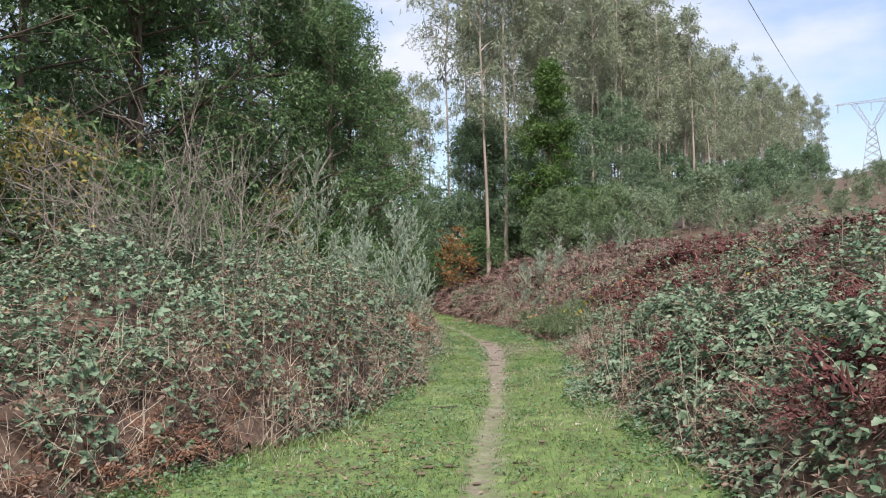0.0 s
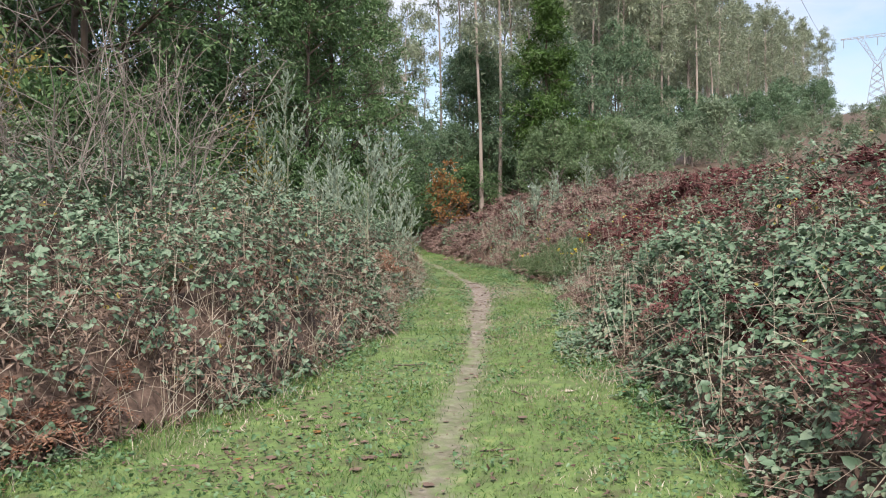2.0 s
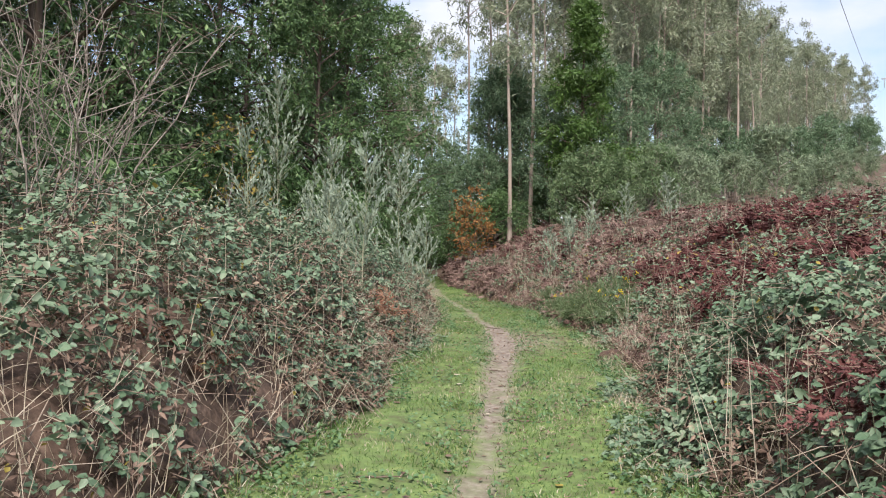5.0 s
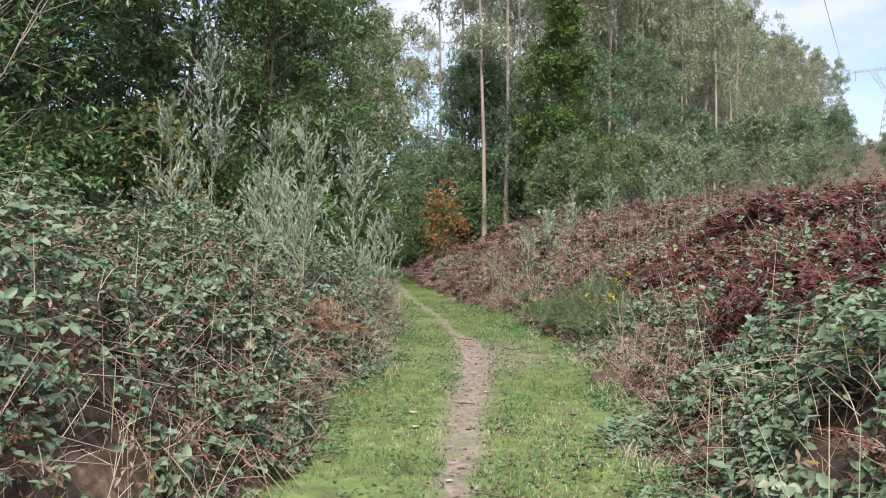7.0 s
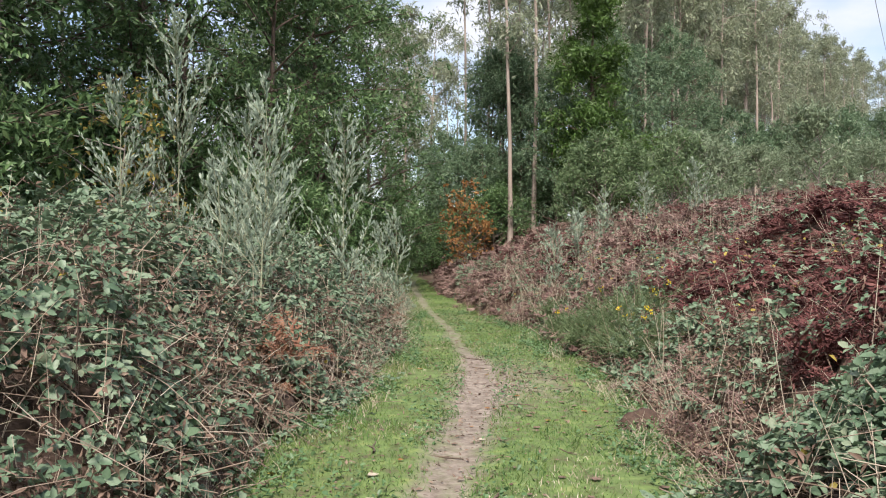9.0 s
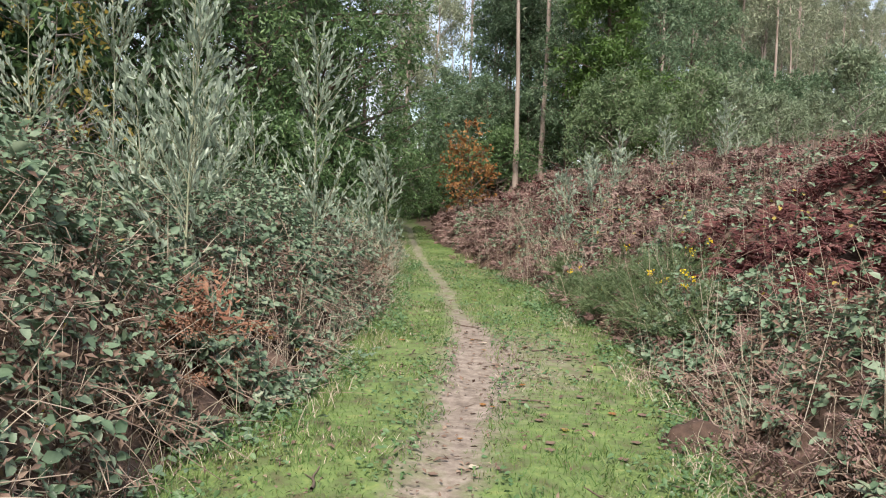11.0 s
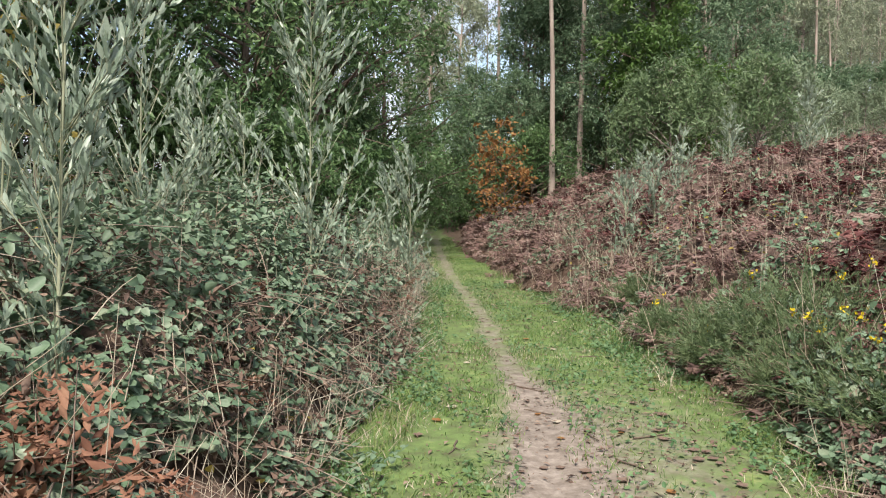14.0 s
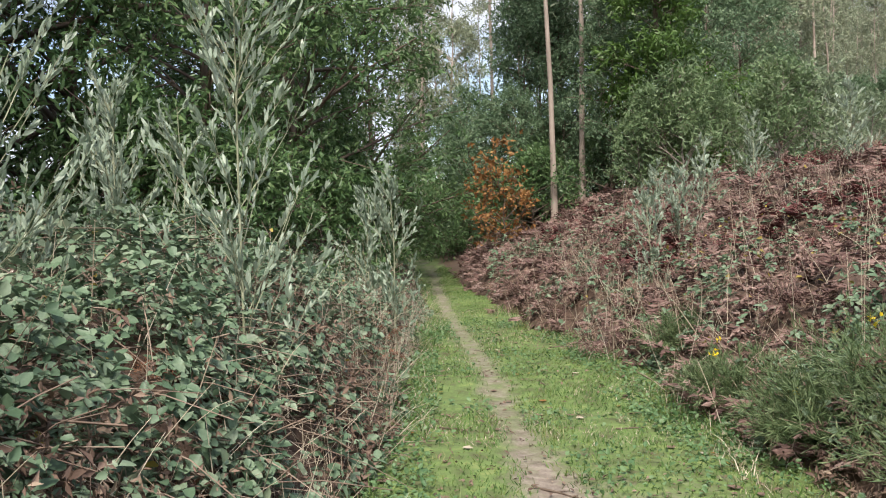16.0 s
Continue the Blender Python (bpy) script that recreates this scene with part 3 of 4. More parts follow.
dry_stalks(area_spots(1800, -4, -0.4, 5, 30, lambda x, y: (left_d(x, y) > -0.05) & (left_d(x, y) < 0.9)), lambda x, y: ground_z(x, y) + 0.1 * veg_left(x, y), 0.2, 0.7, 1.2, M_STRAW, 0.0028, "pale dry grass stalks leaning out of the hedge")
dry_stalks(area_spots(650, -4, -0.4, 5, 30, lambda x, y: (left_d(x, y) > 0.2) & (left_d(x, y) < 3)), lambda x, y: ground_z(x, y) + 0.6 * veg_left(x, y), 0.35, 0.95, 0.9, M_STRAW, 0.0034, "long pale dead stems poking out of the bramble")
dry_stalks(area_spots(1500, 0, 8, 6, 34, lambda x, y: (right_d(x, y) > -0.05) & (right_d(x, y) < 5) & (~red_zone(x, y) | (rng.random(len(x)) < 0.25))), lambda x, y: ground_z(x, y) + 0.45 * veg_right(x, y), 0.35, 1.0, 0.7, M_STRAW, 0.0036, "pale dry stems standing among the bracken")

lift = rng.uniform
dry_stalks(area_spots(2200, -3, -0.4, 4, 26, lambda x, y: (left_d(x, y) > 0.0) & (left_d(x, y) < np.interp(y, [4, 13, 16], [1.1, 1.0, 0.55]))), lambda x, y: ground_z(x, y) + veg_left(x, y) * lift(0.25, 1.05, len(x)), 0.15, 0.5, 1.6, M_STRAW, 0.0032, "tangled pale dead stems on the face of the hedge")
dry_stalks(area_spots(1000, 1, 4, 5, 28, lambda x, y: (right_d(x, y) > 0.0) & (right_d(x, y) < 0.8)), lambda x, y: ground_z(x, y) + veg_right(x, y) * lift(0.25, 1.05, len(x)), 0.15, 0.45, 1.6, M_STRAW, 0.0032, "tangled pale dead stems on the face of the bank")

# ---- trees ----


def tree(name, label, height, radius, profile, n_limb, n_leaf, leaf_len, leaf_w, mat, bark, trunk_r, seed, droop=0.5, clump=0.4, wobble=0.25, rise=0.5, base_limb=0.1, forks=4, sprig=0, near=False):
    """A tapered trunk, limbs with side branches, and a crown of leaf clumps at their ends."""
    global rng
    rng = np.random.default_rng(seed)
    ob = empty(name, label, "tree")
    s = np.linspace(0, 1, 10)
    trunk = np.stack([wobble * np.cumsum(rng.normal(0, 0.35, 10)) * s, wobble * np.cumsum(rng.normal(0, 0.35, 10)) * s, s * height * 0.97], -1)
    tv = tubes(trunk[None], (trunk_r * (1 - 0.9 * s) * (1 + 0.35 * np.exp(-s * 14)))[None], 8)
    part("trunk", fast_mesh("trunk", *tv, bark, smooth=True), ob)
    t = np.sort(base_limb + (1 - base_limb) * rng.random(n_limb) ** 0.9 * 0.98)
    start = np.stack([np.interp(t, s, trunk[:, i]) for i in range(3)], -1)
    az = np.arange(n_limb) * 2.4 + rng.normal(0, 0.5, n_limb)
    ln = radius * np.interp(t, *profile) * rng.uniform(0.6, 1.2, n_limb)
    dr = unit(np.stack([np.cos(az), np.sin(az), rng.uniform(0.2, 1.0, n_limb) * rise * 2], -1))
    limb = arcs(start, dr, ln, rng.uniform(0.0, 0.3, n_limb) * droop, 5)
    lv = tubes(limb, np.linspace(1, 0.25, 5)[None] * (0.012 + 0.014 * ln)[:, None], 3)
    k = forks
    which = np.repeat(np.arange(n_limb), k)
    u = rng.uniform(0.3, 1.0, len(which))
    at = np.stack([[np.interp(a, np.linspace(0, 1, 5), limb[w, :, i]) for i in range(3)] for a, w in zip(u, which)])
    d2 = unit(dr[which] + rand_dirs(len(which)) * 0.9)
    l2 = ln[which] * rng.uniform(0.2, 0.5, len(which)) + 0.2
    twig = arcs(at, d2, l2, rng.uniform(0.1, 0.5, len(which)) * droop, 3)
    wv = tubes(twig, np.linspace(1, 0.4, 3)[None] * (0.005 + 0.005 * l2)[:, None], 3)
    part("branchwork", fast_mesh("branchwork", *join(lv, wv), bark), ob, kind="stuff")
    # leaf clumps along the side branches, drawn together into sprigs
    m = n_leaf // sprig if sprig else n_leaf
    c = rng.integers(0, len(twig), m)
    w = rng.random(m) ** 0.6
    pos = at[c] + d2[c] * (l2[c] * w)[:, None]
    pos[:, 2] -= 0.3 * droop * l2[c] * w ** 2
    off = rng.normal(0, 1, (m, 3)) * clump * np.array([1, 1, 0.75])
    off[:, 2] -= np.abs(rng.normal(0, 1, m)) * clump * droop
    pos = pos + off * rng.uniform(0.3, 1.0, m)[:, None]
    pos[:, 2] = np.maximum(pos[:, 2], 0.1)
    ax = unit(rand_dirs(m) + d2[c] * 0.4 + np.array([0, 0, -1.2 * droop]))
    nn = rand_dirs(m) + np.array([0, 0, 0.6])
    if sprig:
        pos, ax, nn = np.repeat(pos, sprig, 0), np.repeat(ax, sprig, 0), np.repeat(nn, sprig, 0)
        pos = pos + ax * (rng.uniform(-1.2, 1.2, len(pos)) * leaf_len)[:, None]
        ax = unit(ax + rng.normal(0, 0.55, (len(pos), 3)))
        nn = nn + rng.normal(0, 0.35, (len(pos), 3))
    lsz = leaf_len * rng.uniform(0.6, 1.35, len(pos))
    made = leaves(pos, ax, nn, lsz, leaf_w * lsz / leaf_len, ovate=False) if near else slivers(pos, ax, nn, lsz, leaf_w * lsz / leaf_len)
    part("crown", fast_mesh("crown", *made, mat), ob)
    return ob


BUSHY = ([0, 0.15, 0.35, 0.6, 0.85, 1], [0.75, 1.0, 1.0, 0.75, 0.42, 0.12])
SPIRE = ([0, 0.3, 0.45, 0.65, 0.85, 1], [0.12, 0.35, 0.75, 1.0, 0.75, 0.2])
FLAME = ([0, 0.2, 0.5, 0.8, 1], [0.7, 1.0, 0.8, 0.45, 0.1])

acacias = [tree("acacia_tree", "dense dark green acacia tree beside the path", 11.5 + i, 2.9, BUSHY, 64, 27000, 0.125, 0.045, M_ACACIA, M_BARK, 0.1, 400 + i, clump=0.3, base_limb=0.03, forks=5, sprig=5, near=True) for i in range(3)]
rng = np.random.default_rng(23)
scatter(acacias, [(-4.2, 30.2), (-4.7, 26.8), (-3.9, 36.8), (-6.9, 24.6), (-7.9, 21), (-7.2, 17.2), (-8.5, 14.4), (-9.0, 10.5), (-7.8, 17.8), (-10.5, 7), (-5.7, 35), (-6.5, 26.2), (-9.3, 21.7), (-11.2, 12.6)], 0.85, 1.2, 0.1)
far_acacias = [tree("acacia_tree", "dense dark green acacia tree in the wood", 11 + 1.5 * i, 2.9, BUSHY, 44, 17000, 0.18, 0.065, M_WATTLE, M_BARK, 0.1, 420 + i, clump=0.36, base_limb=0.03, sprig=4) for i in range(3)]
scatter(far_acacias, [(-6.4, 32), (-9, 28), (-11.5, 24), (-13, 18), (-14, 12.5), (-7.2, 39), (-10, 35), (-15, 28), (-7.6, 44), (-10, 48),
         (0.9, 42.6), (0.2, 43.6), (1.7, 43.0), (3.1, 42.2), (5.5, 43.2), (7.4, 46), (9.5, 50), (1.0, 47), (5.2, 47.5), (7.0, 52), (11.5, 54)], 0.62, 0.9, 0.1)
scatter([copy_thing(t, Matrix.Scale(0.5, 4)) for t in far_acacias[:2]], [(-1.7, 44.6), (-0.6, 42.2), (-2.6, 47.5), (0.2, 40.6), (1.6, 41.4), (2.9, 39.4), (-3.2, 51), (-4.6, 54), (-2.0, 53), (-5.8, 57)], 0.4, 0.62, 0.1)
# low shrubs that close the wood's edge and the end of the path
low = [tree("acacia_shrub", "low dense green acacia shrub under the trees", 3.6, 1.7, BUSHY, 34, 9000, 0.13, 0.05, M_ACACIA, M_BARK, 0.035, 440 + i, clump=0.25, base_limb=0.02, sprig=4) for i in range(3)]
scatter(low, [(-3.2, 28.2), (-3.7, 32), (-3.3, 25), (-4.9, 25.4), (-6.4, 22.6), (-6.0, 18.5), (-6.3, 15.2), (-7.3, 12.8), (-7.8, 10.4), (-8.2, 8), (-9.1, 5.5), (-4.1, 37.5), (-5.0, 40), (-6.2, 43), (-3.3, 47.5), (-4.6, 49), (-1.6, 43.5), (-0.6, 40.2),
         (-6.5, 50), (-7.5, 30), (-5.6, 28.5), (-8.4, 24), (-9.6, 18), (-10.4, 14), (-10.8, 10), (-12.5, 19), (-6.2, 35), (1.2, 42), (3.0, 40.6), (-4.7, 14.4), (-5.5, 12.6), (-2.4, 45.5), (5.0, 42.4), (0.6, 38.9)], 0.7, 1.1, 0.1)

eucas = [tree("eucalyptus_tree", "tall slender eucalyptus with pale trunk and sparse drooping crown", 20 + 1.3 * i, 2.5, SPIRE, 28, 5200, 0.32, 0.09, M_EUCA, M_PALEBARK, 0.14, 500 + i, droop=0.9, clump=0.4, wobble=0.4, rise=0.8, base_limb=(0.2, 0.42, 0.26, 0.36, 0.22)[i], forks=3, sprig=5) for i in range(5)]
near_eucas = [tree("eucalyptus_tree", "tall slender eucalyptus with pale trunk and drooping crown", 20 + 1.5 * i, 2.3, SPIRE, 34, 9500, 0.24, 0.06, M_EUCA, M_PALEBARK, 0.085, 510 + i, droop=0.9, clump=0.4, wobble=0.45, rise=0.8, base_limb=0.36, forks=4, sprig=5) for i in range(4)]
rng = np.random.default_rng(29)
near_spots = [(1.15, 38.6), (2.05, 40), (3.94, 43.3), (11, 57.6), (8, 50), (6, 46.5), (0.2, 46), (1.6, 50), (4.5, 48.5), (3, 53), (6.6, 54), (9.4, 55.5), (-13.6, 29.5), (-12.2, 31), (-8.2, 39.5), (-8.4, 42), (-16.5, 31), (-6.95, 19.9), (2.9, 41.5), (5.2, 44.6), (-0.9, 45.2)]
# the edge of the wood runs uphill beside the clearing
EDGE_Y, EDGE_X = [43, 57.6, 77, 120, 170, 205], [4.5, 11.5, 19.5, 39, 67, 90]
far_spots, y = [], 58.0
while y < 205:
    for r in range(3):
        far_spots.append((np.interp(y, EDGE_Y, EDGE_X) - r * 3.0 + rng.normal(0, 0.8), y + r * 2.5 + rng.normal(0, 1.2)))
    y += 2.4 + 0.02 * (y - 58)
far_spots += [(-11, 72), (-14, 60), (-18, 52), (-12, 50), (-22, 42), (-20, 30), (-17, 36), (-4, 95), (-24, 24), (2, 60), (0.5, 68), (-11, 58), (5, 66), (8, 72), (3, 78)]
scatter(near_eucas, near_spots, 0.85, 1.12, 0.1)
scatter(eucas, far_spots, 0.82, 1.12, 0.1)
scatter([copy_thing(t, Matrix.Scale(0.8, 4)) for t in eucas[:3]], [(-7.6, 66), (-6.8, 80), (-9.5, 78), (-4.6, 70), (-7.2, 74), (-9.6, 88), (-4.6, 92), (-5.8, 62)], 0.78, 1.0, 0.1)

bright = tree("evergreen_tree", "bright green bushy evergreen tree", 10.5, 1.9, FLAME, 60, 26000, 0.17, 0.06, M_BRIGHT, M_BARK, 0.13, 600, clump=0.28, forks=5, sprig=4)
bright.matrix_basis = pose(4.35, 38.6, float(ground_z(4.35, 38.6)) - 0.1)

thickets = [tree("young_acacia", "grey-green young acacia in a thicket on the slope", 3.2, 1.1, FLAME, 14, 2600, 0.17, 0.042, M_THICKET, M_TWIG, 0.025, 700 + i, clump=0.2, rise=0.9, droop=-0.25, forks=2, sprig=4) for i in range(4)]
rng = np.random.default_rng(31)
spots = []
for _ in range(4000):
    x, y = rng.uniform(0, 70), rng.uniform(28, 100)
    edge = 3.2 + (y - 34) * 0.46
    if x > 0.4 * y and rng.random() < 0.5:
        continue
    if len(spots) < 165 and x > max(edge - 2.5, 3.5) and x < edge + 30 and y > 29 + 0.35 * x:
        spots.append((x, y))
scatter(thickets, [p for p in spots if p[0] < 0.33 * p[1]], 0.75, 1.15, 0.05)
scatter([copy_thing(t, Matrix.Translation((0, 0, 0)) @ Matrix.Scale(1 / t.scale[0], 4)) for t in thickets[:2]], [p for p in spots if p[0] >= 0.33 * p[1]], 0.45, 0.75, 0.05)
row = []
for k in range(44):
    y = rng.uniform(48, 125)
    row.append((5.5 + (y - 46) * 0.46 + 0.003 * max(0, y - 60) ** 2 + rng.normal(0, 3.0), y))
tall_thickets = [tree("young_acacia", "olive-green young acacia under the eucalyptus trees", 6.5, 1.9, FLAME, 20, 4200, 0.24, 0.08, M_WATTLE, M_TWIG, 0.05, 720 + i, clump=0.34, rise=0.8, droop=0.4, forks=2, sprig=4) for i in range(3)]
rng = np.random.default_rng(33)
scatter(tall_thickets, row, 0.7, 1.15, 0.1)

feathery = [tree("young_acacia", "light green feathery young acacia at the edge of the wood", 3.4, 0.9, FLAME, 24, 5200, 0.13, 0.034, M_FEATHER, M_TWIG, 0.03, 740 + i, clump=0.2, rise=0.9, droop=-0.1, forks=3, sprig=4) for i in range(3)]
rng = np.random.default_rng(34)
scatter(feathery, [(4.3, 35.6), (5.4, 37.6), (8.0, 40.2), (3.3, 36.4), (6.4, 34.6), (10.4, 43)], 0.8, 1.2, 0.05)

oak = tree("oak_sapling", "small oak with orange autumn leaves beside the path", 3.4, 1.0, BUSHY, 22, 1500, 0.11, 0.085, M_ORANGE, M_BARK, 0.03, 800, clump=0.24, droop=0.3, sprig=4)
oak.matrix_basis = pose(-0.33, 36.3, float(ground_z(-0.33, 36.3)))


def sapling(height, seed):
    """A young silver-leaved acacia: upright stem, rising shoots, leaves that point up along them."""
    global rng
    rng = np.random.default_rng(seed)
    ob = empty("acacia_sapling", "silvery green young acacia sapling growing out of the undergrowth", "sapling", "silvery saplings")
    s = np.linspace(0, 1, 8)
    stem = np.stack([0.04 * np.cumsum(rng.normal(0, 0.4, 8)), 0.04 * np.cumsum(rng.normal(0, 0.4, 8)), s * height], -1)
    part("stem", fast_mesh("stem", *tubes(stem[None], np.linspace(0.012, 0.003, 8)[None], 6), M_SAPSTEM, smooth=True), ob)
    n = int(15 * height)
    t = np.concatenate([rng.uniform(0.04, 0.95, n - 1), [0.97]])
    st = np.stack([np.interp(t, s, stem[:, i]) for i in range(3)], -1)
    az = np.arange(n) * 2.4 + rng.normal(0, 0.4, n)
    dr = unit(np.stack([np.cos(az) * 0.62, np.sin(az) * 0.62, rng.uniform(0.6, 1.2, n)], -1))
    ln = height * 0.24 * np.interp(t, [0, 0.3, 0.7, 1], [1.1, 1.1, 0.75, 0.3]) * rng.uniform(0.6, 1.25, n)
    pts = arcs(st, dr, ln, np.full(n, -0.12), 4)
    k = 5
    w = np.repeat(np.arange(n), k)
    u = np.tile(np.linspace(0.2, 1.0, k), n) + rng.normal(0, 0.05, n * k)
    sp = st[w] + dr[w] * (ln[w] * u)[:, None]
    sp[:, 2] += 0.12 * ln[w] * u ** 2
    sd = unit(dr[w] + rand_dirs(n * k) * 0.7 + np.array([0, 0, 0.35]))
    sl = rng.uniform(0.08, 0.2, n * k) * np.interp(ln[w], [0.2, 0.8], [0.7, 1.2])
    shoots = arcs(sp, sd, sl, np.full(n * k, -0.1), 3)
    part("branchwork", fast_mesh("branchwork", *join(tubes(pts, np.linspace(0.005, 0.0018, 4)[None].repeat(n, 0)), tubes(shoots, np.linspace(0.0022, 0.0012, 3)[None].repeat(n * k, 0))), M_SAPSTEM), ob, kind="stuff")
    j = 11
    w = np.repeat(np.arange(n * k), j)
    u = rng.uniform(0.05, 1.0, len(w))
    pos = sp[w] + sd[w] * (sl[w] * u)[:, None]
    ax = unit(sd[w] + rand_dirs(len(w)) * 0.5 + np.array([0, 0, 0.25]))
    sz = rng.uniform(0.035, 0.085, len(w))
    part("foliage", fast_mesh("foliage", *leaves(pos, ax, rand_dirs(len(w)), sz, sz * 0.3, fold=0.1, droop=0.05), M_SILVER), ob)
    return ob


for i, (x, y, top) in enumerate([(-3.55, 18.8, 4.5), (-1.42, 15.7, 2.9), (-1.32, 19.05, 3.2), (-1.14, 23.5, 2.15), (-2.55, 18.6, 3.3), (-2.75, 20.4, 2.65), (-3.6, 22.0, 2.9), (-3.0, 22.2, 2.8), (-3.7, 17.4, 3.4), (-1.6, 24.3, 1.9),
                                 (-2.0, 16.2, 2.3), (2.0, 25.6, 1.9), (2.7, 27.2, 2.3), (3.5, 29.2, 2.9), (4.8, 31, 3.6), (3.0, 31.5, 2.7), (5.6, 28.0, 3.6)]):
    z = float(ground_z(x, y))
    sapling(top - z, 900 + i).matrix_basis = pose(x, y, z, 0, 0, 50 * i)


def bare_shrub(height, seed, mat=M_TWIG):
    """A leafless shrub: stems that fork twice into fine twigs, with a few leaves left."""
    global rng
    rng = np.random.default_rng(seed)
    ob = empty("bare_shrub", "leafless grey-brown shrub with fine twigs", "shrub", "bare shrubs")
    base = np.concatenate([rng.normal(0, 0.15, (9, 2)), np.zeros((9, 1))], 1)
    dr = unit(np.concatenate([rng.normal(0, 0.38, (9, 2)), np.ones((9, 1))], 1))
    ln = height * rng.uniform(0.65, 1.05, 9)
    sets, tips = [], []
    p = arcs(base, dr, ln, rng.uniform(-0.05, 0.1, 9), 6)
    p[:, 1:-1, :2] += rng.normal(0, 0.06, (9, 4, 2))
    sets.append(tubes(p, np.linspace(0.010, 0.003, 6)[None].repeat(9, 0), 4))
    for k, lo, hi, r in ((6, 0.15, 0.38, 0.006), (2, 0.08, 0.2, 0.0032)):
        w = np.repeat(np.arange(len(p)), k)
        u = rng.uniform(0.25, 1.0, len(w))
        n = p.shape[1]
        st = np.stack([[np.interp(a, np.linspace(0, 1, n), p[j, :, i]) for i in range(3)] for a, j in zip(u, w)])
        dr = unit(dr[w] + rand_dirs(len(w)) * 1.0 + np.array([0, 0, 0.1]))
        ln = height * rng.uniform(lo, hi, len(w))
        p = arcs(st, dr, ln, rng.uniform(-0.1, 0.15, len(w)), 4)
        sets.append(tubes(p, np.linspace(r, r * 0.4, 4)[None].repeat(len(w), 0)))
    part("twigwork", fast_mesh("twigwork", *join(*sets), mat), ob)
    m = rng.random(len(p)) < 0.5
    q = p[m][:, -1]
    part("last_leaves", fast_mesh("last_leaves", *leaves(q, rand_dirs(len(q)), rand_dirs(len(q)), rng.uniform(0.03, 0.07, len(q)), 0.03), M_FEATHER), ob, "few dull green leaves left on the tips")
    return ob


shrubs = [bare_shrub(2.7, 1000 + i) for i in range(4)]
rng = np.random.default_rng(37)
scatter(shrubs, [(-3.2, 10.5), (-4.0, 11.3), (-3.8, 10), (-4.9, 11.8), (-5.6, 10.4), (-4.5, 9.2), (-6.3, 11.6), (-6.9, 9.8), (-7.1, 8), (-7.6, 11.8), (-5.3, 13.2), (-8.4, 12.4)], 0.7, 1.2, 0.0, lambda x, y: ground_z(x, y) + 0.5 * veg_left(x, y))


hazels = [tree("yellowing_shrub", "tall thin shrub with yellowing autumn leaves", 3.8, 1.1, BUSHY, 22, 700, 0.09, 0.06, M_YELLOW, M_TWIG, 0.02, 1050 + i, clump=0.25, droop=0.4) for i in range(2)]
scatter(hazels, [(-6.4, 11.0), (-7.0, 12.2), (-4.7, 19.4), (-7.6, 9.6), (-6.0, 12.4)], 0.85, 1.1, 0.1)
hanging = tagged(bracken_clump(M_RUST, 333, 15, 0.7), "large drooping rust-brown bracken clump in the hedge")
hanging.matrix_basis = pose(-1.1, 14.9, float(on_left(-1.1, 14.9)) + 0.18)

